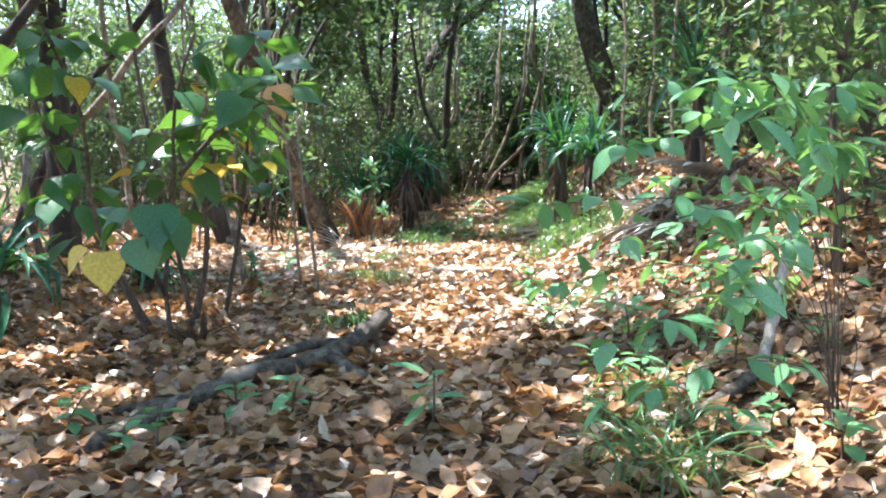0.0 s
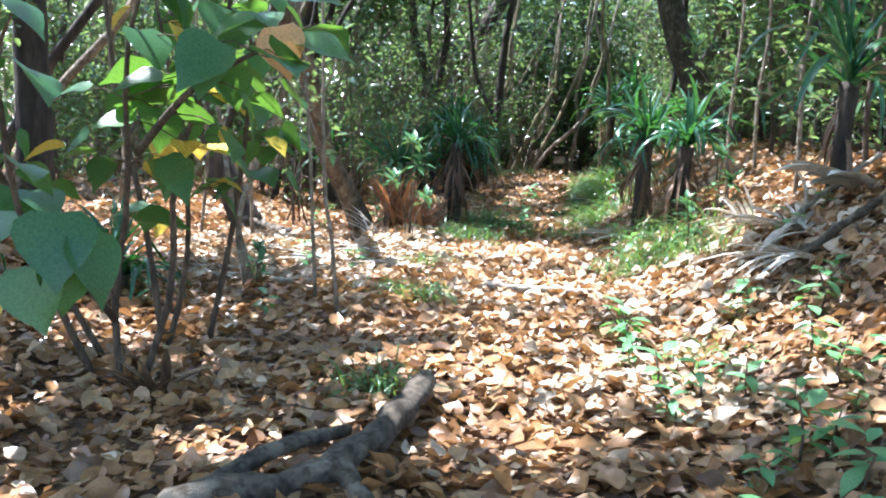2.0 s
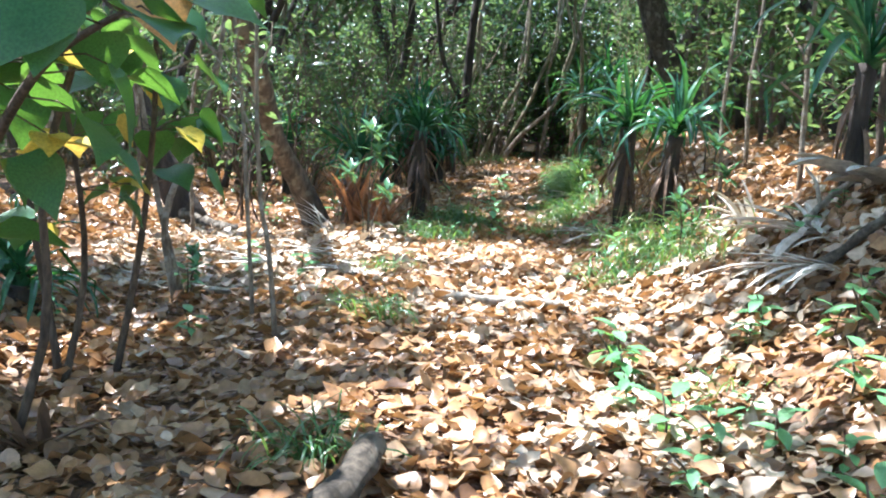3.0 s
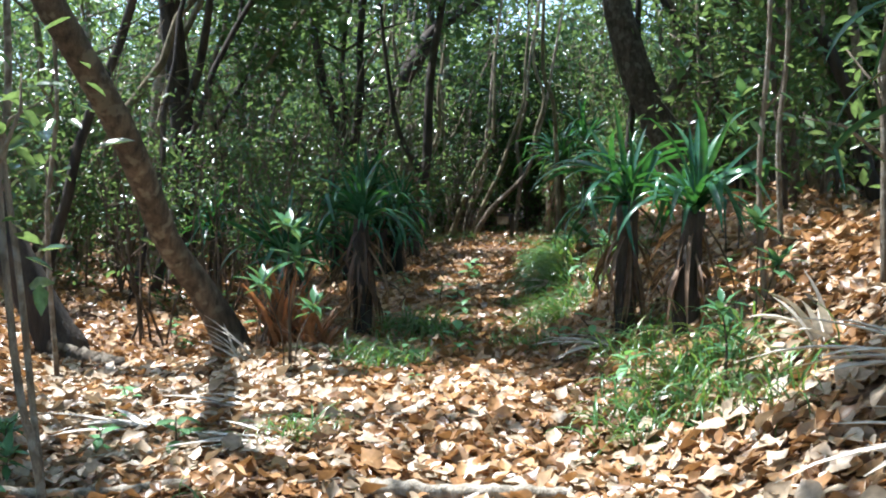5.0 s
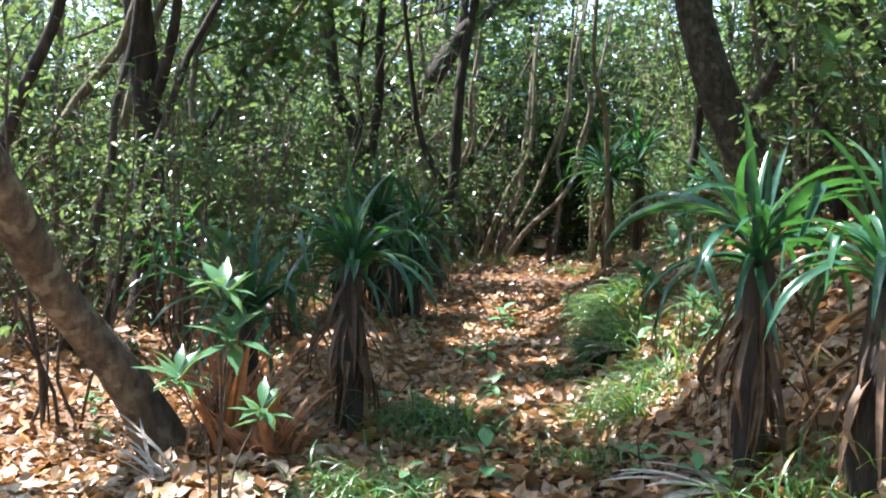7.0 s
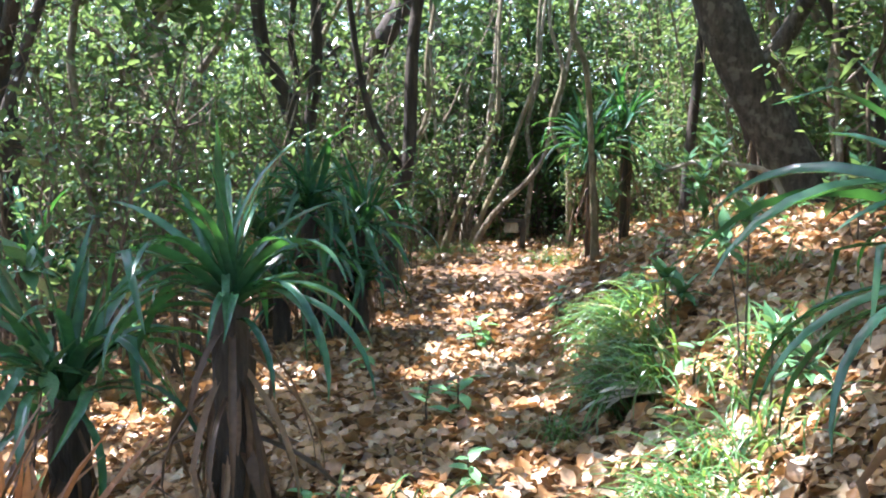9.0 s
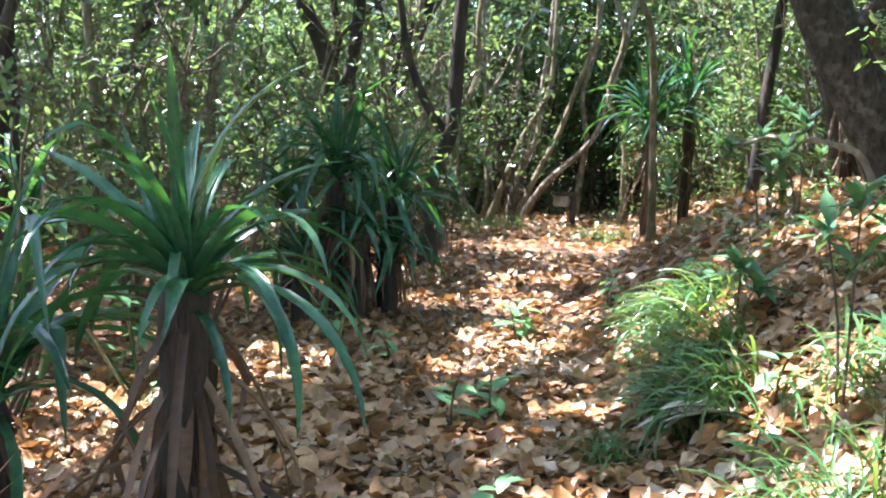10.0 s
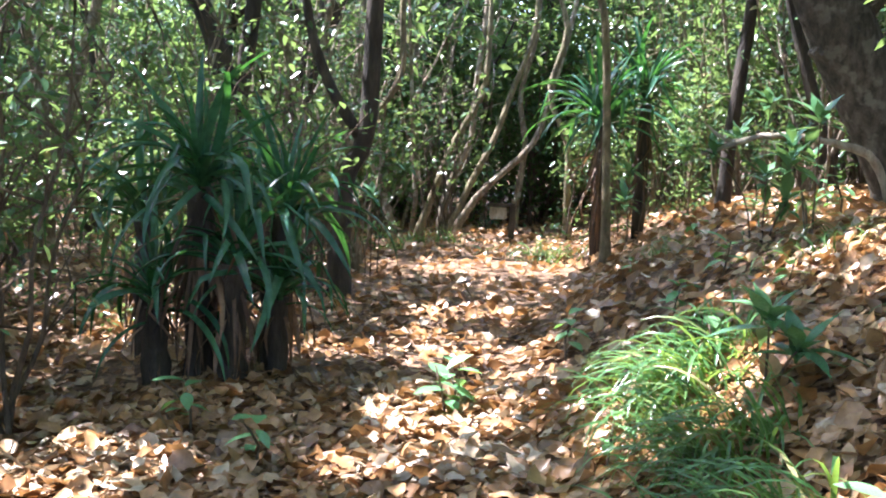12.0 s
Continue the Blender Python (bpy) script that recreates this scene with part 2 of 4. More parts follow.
# a plain folded leaf for foliage seen from afar
PLAIN = (np.array([(0, 0, 0), (0.21, 0.3, 0.05), (0.17, 0.66, 0.0), (0, 1, -0.14), (-0.17, 0.66, 0.0), (-0.21, 0.3, 0.05)]), [(0, 1, 2, 3), (0, 3, 4, 5)])


def scattered(name, template, places, turns, sizes, mat):
    """One mesh of many leaves: template at each place, turned and sized."""
    tv, tf = template
    tv = np.asarray(tv, np.float32)
    count, k = len(places), len(tv)
    verts = np.einsum("nij,kj->nki", np.asarray(turns, np.float32), tv) * np.asarray(sizes, np.float32)[:, None, None] + np.asarray(places, np.float32)[:, None, :]
    lens = np.array([len(f) for f in tf], np.int32)
    flat = np.array([i for f in tf for i in f], np.int32)
    loops = (flat[None, :] + (np.arange(count, dtype=np.int32) * k)[:, None]).ravel()
    starts = np.concatenate(([0], np.cumsum(lens)[:-1])).astype(np.int32)
    me = bpy.data.meshes.new(name)
    me.vertices.add(count * k)
    me.vertices.foreach_set("co", verts.astype(np.float32).ravel())
    me.loops.add(len(loops))
    me.loops.foreach_set("vertex_index", loops)
    me.polygons.add(count * len(tf))
    me.polygons.foreach_set("loop_start", (starts[None, :] + (np.arange(count, dtype=np.int32) * len(flat))[:, None]).ravel())
    me.update(calc_edges=True)
    me.shade_smooth()
    me.materials.append(mat)
    return me


def turns_of(yaw, pitch, roll):
    """Rotation matrices: a leaf along +y pitched up, rolled about itself, then turned about z."""
    cy, sy, cp, sp, cr, sr = np.cos(yaw), np.sin(yaw), np.cos(pitch), np.sin(pitch), np.cos(roll), np.sin(roll)
    z, o = np.zeros_like(cy), np.ones_like(cy)
    rz = np.stack([cy, -sy, z, sy, cy, z, z, z, o], -1).reshape(-1, 3, 3)
    rx = np.stack([o, z, z, z, cp, -sp, z, sp, cp], -1).reshape(-1, 3, 3)
    ry = np.stack([cr, z, sr, z, o, z, -sr, z, cr], -1).reshape(-1, 3, 3)
    return rz @ rx @ ry


# ---- forest floor ----
xs = np.concatenate([np.linspace(-500, -40, 8), np.linspace(-34, -6, 15), np.linspace(-5.5, 6, 93), np.linspace(7, 34, 14), np.linspace(40, 500, 8)])
ys = np.concatenate([np.linspace(-500, -30, 8), np.linspace(-20, 0, 9), np.linspace(0.5, 30, 160), np.linspace(31.5, 60, 14), np.linspace(70, 500, 8)])
gx, gy = np.meshgrid(xs, ys)
far = smoothstep(45, 80, np.hypot(gx, gy - 14))
hz = ground(gx, gy) * (1 - far)
w = len(xs)
verts = np.stack([gx, gy, hz], -1).reshape(-1, 3)
faces = [(r * w + c, r * w + c + 1, (r + 1) * w + c + 1, (r + 1) * w + c) for r in range(len(ys) - 1) for c in range(w - 1)]
floor = new("ground", raw_mesh("ground", verts, faces, M_SOIL))
tagged(floor, "brown forest soil with a worn footpath and a low bank", "ground", kind="structure")

rng = np.random.default_rng(5)
CURLS = [blade(w, f, d, t, wv) for w, f, d, t, wv in
         (((0.015, 0.26, 0.34, 0.23, 0.004), 0.2, 0.16, 0.2, 0.16), ((0.015, 0.2, 0.27, 0.19, 0.004), -0.3, -0.2, -0.35, 0.2), ((0.03, 0.31, 0.38, 0.26, 0.006), 0.4, 0.08, 0.5, -0.2),
          ((0.015, 0.15, 0.21, 0.15, 0.004), -0.2, 0.3, 0.3, 0.25), ((0.02, 0.26, 0.33, 0.22, 0.005), 0.65, -0.26, -0.3, 0.18))]
FINE = [blade(w, f, d, t, wv) for w, f, d, t, wv in
        (((0.02, 0.21, 0.33, 0.35, 0.25, 0.11, 0.004), 0.16, 0.12, 0.15, 0.14), ((0.02, 0.16, 0.25, 0.27, 0.2, 0.09, 0.004), -0.22, -0.14, -0.3, 0.18),
         ((0.05, 0.30, 0.40, 0.38, 0.27, 0.12, 0.006), 0.35, 0.06, 0.45, -0.18), ((0.02, 0.13, 0.2, 0.22, 0.17, 0.08, 0.003), -0.12, 0.24, 0.25, 0.22),
         ((0.02, 0.22, 0.34, 0.33, 0.22, 0.1, 0.004), 0.6, -0.22, -0.25, 0.15))]


def litter(template, count, x0, x1, y0, y1, small, large, seed):
    r = np.random.default_rng(seed)
    x, y = r.uniform(x0, x1, count), r.uniform(y0, y1, count)
    size = small + (large - small) * r.uniform(0, 1, count) ** 1.5
    e = 0.15
    sx, sy = (ground(x + e, y) - ground(x - e, y)) / (2 * e), (ground(x, y + e) - ground(x, y - e)) / (2 * e)
    yaw = r.uniform(0, 2 * math.pi, count)
    pitch = r.normal(0, 0.27, count) + np.arctan(-sx * np.sin(yaw) + sy * np.cos(yaw))
    z = ground(x, y) + 0.012 + r.uniform(0, 0.05, count)
    roll = r.normal(0, 0.38, count) - np.arctan(sx * np.cos(yaw) + sy * np.sin(yaw)) * 1.0
    return np.stack([x, y, z], -1), turns_of(yaw, pitch, roll), size


def litter_mesh(zones, seed, shapes):
    chunks = []
    for c, template in enumerate(shapes):
        got = [litter(template, n // len(CURLS), *zone, seed + 17 * c + k) for k, (n, *zone) in enumerate(zones)]
        chunks.append((template, [np.concatenate(a) for a in zip(*got)]))
    return chunks


NEAR = [(19000, -3.6, 3.2, 2.2, 9.2, 0.05, 0.155), (19000, -3.4, 3.2, 9.2, 14.6, 0.05, 0.15), (19500, -2.2, 3.4, 14.6, 19.5, 0.045, 0.135)]
ZONES = [(4000, -4.8, -3.4, 9.2, 14.6, 0.07, 0.18), (3000, 3.2, 4.6, 9.2, 14.6, 0.07, 0.18), (1200, -4.8, -3.6, 3.0, 9.2, 0.08, 0.18), (1200, 3.2, 4.4, 3.0, 9.2, 0.08, 0.18), (11500, -5.0, 5.0, 14.6, 22.5, 0.07, 0.165), (8600, -6.5, 8.0, 22.0, 34.0, 0.09, 0.18),
         (1800, -8.5, -4.5, 8.0, 22.0, 0.12, 0.2), (1500, 4.2, 8.0, 7.0, 22.0, 0.12, 0.2)]
first = None
for template, (pl, tn, sz) in litter_mesh(ZONES, 100, CURLS) + litter_mesh(NEAR, 300, FINE):
    me = scattered("leaf_litter", template, pl, tn, sz, M_LITTER)
    if first is None:
        first = new("leaf_litter", me)
        tagged(first, "thick carpet of curled dry tan and brown leaves over the forest floor", "leaf litter", kind="stuff")
    else:
        tagged(part("litter_layer", me, first), kind="stuff")
# pale leaves over the sunlit pools to whiten them, partly real bleached litter
SUNPOOL_PALE = [(2600, -3.1, -0.4, 10.6, 13.9, 0.05, 0.15), (600, -0.4, 1.2, 9.0, 12.6, 0.05, 0.14), (700, 1.1, 2.8, 8.4, 11.6, 0.06, 0.17), (420, 0.2, 1.5, 6.7, 8.2, 0.05, 0.14),
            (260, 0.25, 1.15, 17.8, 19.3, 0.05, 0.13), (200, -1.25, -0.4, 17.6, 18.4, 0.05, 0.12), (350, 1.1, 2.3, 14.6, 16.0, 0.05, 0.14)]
for template, (pl, tn, sz) in litter_mesh(SUNPOOL_PALE, 900, FINE):
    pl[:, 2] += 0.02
    tagged(part("bleached_layer", scattered("bleached_layer", template, pl, tn, sz, M_SUNPOOL_PALE), first, "pale bleached dead leaves that brighten the sunlit pools"), kind="stuff")
big = [raw_mesh("leaf", v, f, M_LITTER) for v, f in FINE]
r = np.random.default_rng(77)
for i in range(290):
    x, y = r.uniform(-1.6, 1.7), 3.2 + 6.5 * r.uniform() ** 1.1
    ob = part("leaf", big[i % len(big)], first)
    s = r.uniform(0.11, 0.165)
    ob.matrix_basis = pose(x, y, gz(x, y) + 0.045 + r.uniform(0, 0.015), r.normal(0, 12), r.normal(0, 14), r.uniform(0, 360)) @ Matrix.Scale(s, 4)


# ---- woody plants ----
def leaf_cloud(r, centres, spread, count, tilt=0.5):
    c = centres[r.integers(0, len(centres), count)]
    p = c + r.normal(0, 1, (count, 3)) * np.asarray(spread)
    return p, turns_of(r.uniform(0, 2 * math.pi, count), r.normal(-0.15, tilt, count), r.normal(0, tilt, count))


def sapling(seed, height, radius, twigs, leaves, size, low, mat_stem, label, name="sapling", lean=0.25, wide=0.13):
    """A thin understorey tree: a crooked stem with twigs, and its leaves."""
    r = np.random.default_rng(seed)
    k = 9
    drift = np.cumsum(r.normal(0, 0.05 * height / 4, (k, 2)), axis=0) + np.outer(np.linspace(0, 1, k), r.normal(0, lean, 2)) * height * 0.3
    drift -= drift[0]
    line = np.column_stack([drift, np.linspace(-0.08, height, k)])
    pieces = [tube(line, np.linspace(radius, radius * 0.3, k), 7)]
    tips = []
    for t in range(twigs):
        h = r.uniform(low, 1.0)
        i = h * (k - 1)
        base = line[int(i)] + (line[min(int(i) + 1, k - 1)] - line[int(i)]) * (i - int(i))
        yaw, up, ln = r.uniform(0, 2 * math.pi), r.uniform(0.1, 1.0), r.uniform(0.35, 0.9) * height * 0.24
        d = np.array([math.cos(yaw), math.sin(yaw), up])
        d /= np.linalg.norm(d)
        mid = base + d * ln * 0.5 + r.normal(0, 0.04, 3)
        end = base + d * ln + r.normal(0, 0.06, 3)
        pieces.append(tube([base, mid, end], [radius * 0.42, radius * 0.3, radius * 0.12], 3))
        tips += [mid, end, end * 0.65 + mid * 0.35, base * 0.4 + mid * 0.6]
    root = thing(name, (0, 0, 0), label, "sapling", "saplings of the thicket")
    part("stem", raw_mesh("stem", *pieces[0], mat_stem), root)
    tagged(part("twig_spray", raw_mesh("twig_spray", *joined(pieces[1:]), mat_stem), root), kind="stuff")
    if leaves:
        p, tn = leaf_cloud(r, np.array(tips), (wide, wide, wide * 0.8), leaves)
        p[:, 2] = np.abs(p[:, 2] - 0.05) + 0.05
        tagged(part("foliage", scattered("foliage", PLAIN, p, tn, r.uniform(size * 0.6, size * 1.3, leaves), M_GREEN), root), kind="stuff")
    return root


def place(ob, spots, seed, sizes=(0.8, 1.25)):
    """The first spot takes the thing itself, the rest copies of it."""
    r = np.random.default_rng(seed)
    for i, (x, y) in enumerate(spots):
        s = r.uniform(*sizes)
        m = pose(x, y, gz(x, y), r.normal(0, 3), r.normal(0, 3), r.uniform(0, 360)) @ Matrix.Scale(s, 4)
        if i == 0:
            ob.matrix_basis = m
        else:
            copy_thing(ob, m)


# places where sun reaches the floor through holes of the canopy: x, y, half widths
SUNNY = [(0.75, 7.1, 0.75, 0.45), (1.5, 8.1, 0.7, 0.9), (0.6, 9.3, 0.9, 0.75), (-0.5, 9.8, 0.7, 0.5), (-1.3, 12.3, 1.2, 1.2), (-1.1, 10.8, 0.9, 0.7),
         (0.2, 10.9, 0.8, 0.65), (0.3, 12.1, 0.6, 0.4), (2.3, 11.0, 0.45, 0.45), (0.76, 18.8, 0.42, 0.44), (0.4, 18.05, 0.24, 0.2), (-0.3, 7.6, 0.45, 0.35), (-0.6, 8.6, 0.5, 0.3), (0.1, 8.3, 0.3, 0.25), (2.3, 16.2, 0.5, 0.4), (-1.9, 16.9, 0.6, 0.8),
         (1.7, 25.3, 1.0, 0.9), (1.1, 22.0, 0.6, 0.4), (1.0, 20.3, 0.6, 0.3), (0.1, 20.4, 0.4, 0.3), (1.9, 18.0, 0.5, 0.5), (1.5, 14.9, 0.5, 0.4),
         (-2.7, 13.3, 1.0, 1.0), (2.4, 12.9, 0.7, 0.5), (-2.4, 8.7, 0.5, 0.4), (-3.2, 18.5, 0.8, 0.6), (0.3, 15.3, 0.25, 0.2), (2.0, 15.2, 0.6, 0.35),
         (2.2, 28.5, 0.9, 0.7), (-3.3, 15.0, 1.0, 0.9), (-2.2, 15.6, 0.7, 0.6), (-4.2, 13.4, 0.8, 0.9), (-3.4, 11.8, 0.7, 0.6), (-1.2, 21.6, 0.7, 0.5), (-0.3, 31.0, 1.5, 1.0), (1.2, 5.2, 0.35, 0.3), (-1.9, 5.6, 0.3, 0.25), (-2.6, 6.9, 0.3, 0.3), (-1.0, 6.3, 0.5, 0.4), (0.9, 15.7, 0.22, 0.14), (0.55, 16.6, 0.2, 0.13), (1.15, 17.1, 0.25, 0.15), (1.3, 19.6, 0.3, 0.15), (0.75, 21.0, 0.3, 0.14), (-0.8, 18.0, 0.46, 0.42), (1.5, 15.1, 0.45, 0.35), (-1.6, 16.9, 0.3, 0.3)]
SLOPE = np.array([SUN_TO.x, SUN_TO.y]) / SUN_TO.z


def path_x(y):
    return 0.25 + 1.9 * float(smoothstep(19, 29, y))


def sunlit(x, y, reach=0.4):
    """Whether a stem here would stand between the sun and a sunny place."""
    for sx, sy, a, b in SUNNY:
        for z in (0.8, 1.8, 2.8, 3.8):
            if abs(x - sx - SLOPE[0] * z) < a * 0.7 + reach and abs(y - sy - SLOPE[1] * z) < b * 0.7 + reach:
                return True
    return False


def clear(x, y):
    """Where the thicket leaves the floor open."""
    u = x - path_x(y)
    if y < 15.5 and -4.6 < u < 3.3:
        return True
    if y < 20 and -2.3 < u < 3.2:
        return True
    if y < 25 and -1.5 < u < 2.7:
        return True
    return y < 30.5 and abs(u - 0.2) < 1.5


r = np.random.default_rng(11)
spots = []
for cell in range(2500):
    y = r.uniform(7, 46)
    half = 5 + 0.42 * (y - 2)
    x = r.uniform(-half - 1.5, half + 1.5)
    if clear(x, y) or (y < 26 and sunlit(x, y)):
        continue
    if any((x - a) ** 2 + (y - b) ** 2 < 0.34 for a, b in spots):
        continue
    spots.append((x, y))
    if len(spots) >= 400:
        break
KINDS = [
    (sapling(1, 4.2, 0.030, 15, 420, 0.125, 0.15, M_STEM, "slim pale-stemmed sapling with small dark green leaves"), 60),
    (sapling(2, 5.0, 0.036, 16, 420, 0.125, 0.25, M_STEM, "tall crooked pale sapling with sparse green leaves"), 44),
    (sapling(3, 3.2, 0.022, 16, 450, 0.11, 0.08, M_TWIG, "bushy brown-twigged sapling with dense dark leaves"), 64),
    (sapling(4, 4.6, 0.040, 14, 400, 0.13, 0.2, M_TWIG, "leaning brown sapling with oval green leaves", lean=0.6), 44),
    (sapling(5, 2.2, 0.016, 16, 420, 0.11, 0.06, M_TWIG, "low leafy shrub of the undergrowth with green leaves", "shrub"), 52),
    (sapling(6, 5.4, 0.05, 9, 160, 0.12, 0.4, M_STEM, "bare pale grey stem with few leaves high up", lean=0.5), 40),
    (sapling(7, 4.8, 0.028, 6, 60, 0.11, 0.4, M_STEM, "thin bare whitish stem among the thicket", lean=0.7), 26),
]
at = 0
order = r.permutation(len(spots))
for k, (ob, n) in enumerate(KINDS):
    mine = [spots[i] for i in order[at:at + n]]
    at += n
    if k == 4:
        mine += [(3.7, 24.7), (4.2, 25.3), (4.7, 24.5), (3.5, 27.2), (4.4, 26.7), (4.0, 28.2), (3.0, 28.6), (-0.7, 24.3), (-1.4, 23.4), (0.1, 27.6), (-1.0, 26.0), (-2.6, 22.0), (-3.2, 21.2), (-2.2, 23.2), (-3.8, 22.6), (-2.9, 24.4), (-4.4, 20.8), (-4.0, 17.6), (-4.6, 16.4), (-3.0, 17.3), (-1.7, 21.6), (1.9, 30.2), (0.9, 30.6), (3.3, 30.0), (-0.2, 30.2), (-5.0, 18.8)]
    if mine:
        place(ob, mine, 40 + k)
    else:
        place(ob, [(-14 - k, 40)], 40 + k)


def stem_clump(seed, stems, height, leaves, mat, label):
    """A many-stemmed shrub: crooked bare stems that fork and cross, with small leaves in the upper half."""
    r = np.random.default_rng(seed)
    root = thing("thicket_shrub", (0, 0, 0), label, "shrub", "many-stemmed shrubs of the thicket")
    tips, forks, canes = [], [], []
    for i in range(stems):
        k = 8
        h, a = height * r.uniform(0.6, 1.1), r.uniform(0, 2 * math.pi)
        out = np.outer(np.linspace(0, 1, k) ** 0.8, [math.cos(a), math.sin(a)]) * h * r.uniform(0.1, 0.42)
        line = np.column_stack([out + np.cumsum(r.normal(0, 0.05, (k, 2)), axis=0), np.linspace(0, h, k)])
        line[0] = (r.normal(0, 0.12), r.normal(0, 0.12), -0.08)
        r0 = r.uniform(0.009, 0.024)
        canes.append(tube(bend(line, 15), np.linspace(r0, r0 * 0.3, 15), 6))
        for q in range(7):
            b = line[r.integers(2, k)]
            e = b + np.array([r.normal(0, 0.32), r.normal(0, 0.32), r.uniform(0.0, 0.6)])
            m = (b + e) / 2 + r.normal(0, 0.06, 3)
            forks.append(tube([b, m, e], [r0 * 0.5, r0 * 0.4, r0 * 0.2], 3))
            tips += [m, e, e] if b[2] > height * 0.3 else [e]
    tagged(part("tangle", raw_mesh("tangle", *joined(canes), mat), root), kind="stuff")
    tagged(part("twig_spray", raw_mesh("twig_spray", *joined(forks), mat), root), kind="stuff")
    p, tn = leaf_cloud(r, np.array(tips), (0.11, 0.11, 0.09), leaves, 0.6)
    p[:, 2] = np.abs(p[:, 2] - 0.05) + 0.05
    tagged(part("foliage", scattered("foliage", PLAIN, p, tn, r.uniform(0.05, 0.125, leaves), M_GREEN), root), kind="stuff")
    return root


r = np.random.default_rng(57)
tangle = []
for cell in range(6000):
    y = r.uniform(14.5, 34)
    half = 3.6 + 0.40 * (y - 8)
    x = r.uniform(-half, half)
    u = x - path_x(y)
    if (y < 19 and -2.6 < u < 4.0) or (y < 22.5 and -1.5 < u < 5.2) or (y < 27 and -1.4 < u < 2.6) or (y < 31 and -1.0 < u < 1.5) or (y < 26 and sunlit(x, y, 0.15)):
        continue
    if any((x - a) ** 2 + (y - b) ** 2 < 0.42 for a, b in tangle):
        continue
    tangle.append((x, y))
    if len(tangle) >= 170:
        break
CLUMPS = [stem_clump(130 + k, n, h, lv, mat, lab) for k, (n, h, lv, mat, lab) in enumerate((
    (6, 3.6, 260, M_STEM, "shrub of crooked pale grey stems with small green leaves"), (5, 4.4, 220, M_OLIVE, "tall shrub of forked tan stems with few leaves"),
    (7, 3.0, 330, M_TWIG, "brown-stemmed shrub with thin crossing branches"), (5, 3.9, 160, M_STEM, "nearly bare shrub of bleached crossing stems"), (6, 2.6, 300, M_OLIVE, "low forked shrub with glossy green leaves")))]
for k, ob in enumerate(CLUMPS):
    place(ob, tangle[k::5], 140 + k, (0.8, 1.2))

# leafy shrubs with bare feet right beside the path
LEAFY = [stem_clump(150 + k, n, h, lv, M_TWIG, "leafy dark green shrub crowding the path") for k, (n, h, lv) in enumerate(((8, 2.3, 620), (9, 2.9, 700)))]
for k, ob in enumerate(LEAFY):
    place(ob, ((-0.75, 21.3), (-1.6, 18.7), (-2.4, 19.6), (-0.35, 23.3), (-1.3, 22.4), (-2.2, 16.9), (-2.9, 21.0), (-3.6, 17.8), (5.2, 25.0), (4.6, 28.4))[k::2], 155 + k, (0.85, 1.1))

# dense bushes that close the thicket
r = np.random.default_rng(12)
WALL = [sapling(40 + k, h, 0.03, 26, n, 0.135, 0.03, M_TWIG, "dense leafy bush of the dark thicket", "thicket_bush", 0.2, 0.24) for k, (h, n) in enumerate(((3.4, 1000), (4.4, 1150), (2.6, 850)))]
homes = []
for cell in range(3000):
    y = r.uniform(17, 46)
    half = 3 + 0.42 * (y - 7)
    x = r.uniform(-half, half)
    u = x - path_x(y)
    if (y < 22 and -3.6 < u < 4.2) or (y < 27 and -1.9 < u < 3.6) or (y < 31.5 and -1.2 < u < 2.0) or (y < 30 and sunlit(x, y, 0.9)):
        continue
    if any((x - a) ** 2 + (y - b) ** 2 < (0.8 if y < 36 else 1.7) for a, b in homes):
        continue
    if y > 22 and r.uniform() < (0.5 if x < -1.2 else 0.2):
        continue
    homes.append((x, y))
    if len(homes) >= 165:
        break
homes += [(-3.4 + 0.95 * k, 32.3 + 0.9 * (k % 3)) for k in range(12)] + [(-4.0 + 1.2 * k, 36.0 + 0.8 * (k % 2)) for k in range(12)]
homes += [(-3.0, 29.6), (-1.9, 30.6), (-0.8, 31.2), (4.6, 29.4), (5.6, 30.6), (6.6, 29.8), (0.3, 33.5), (2.3, 33.3), (3.4, 32.2), (-1.6, 28.6), (0.9, 31.9), (1.7, 31.4), (2.8, 31.3), (-0.2, 32.0), (0.2, 35.0), (1.4, 35.4), (2.6, 35.2), (3.8, 35.0), (-1.2, 34.6), (2.5, 6.0), (3.1, 6.9), (3.6, 12.6), (3.7, 15.4)]
homes += [(x0, y0) for x0, y0 in ((-5.2, 5.5), (-5.6, 8.0), (-6.0, 10.0), (4.6, 6.0), (5.0, 8.5), (5.2, 11.0), (5.0, 14.0), (4.9, 17.0), (-6.2, 13.0), (-6.0, 15.5), (4.4, 4.0), (-4.6, 3.5))]
for k, ob in enumerate(WALL):
    place(ob, homes[k::3], 60 + k, (0.85, 1.2))


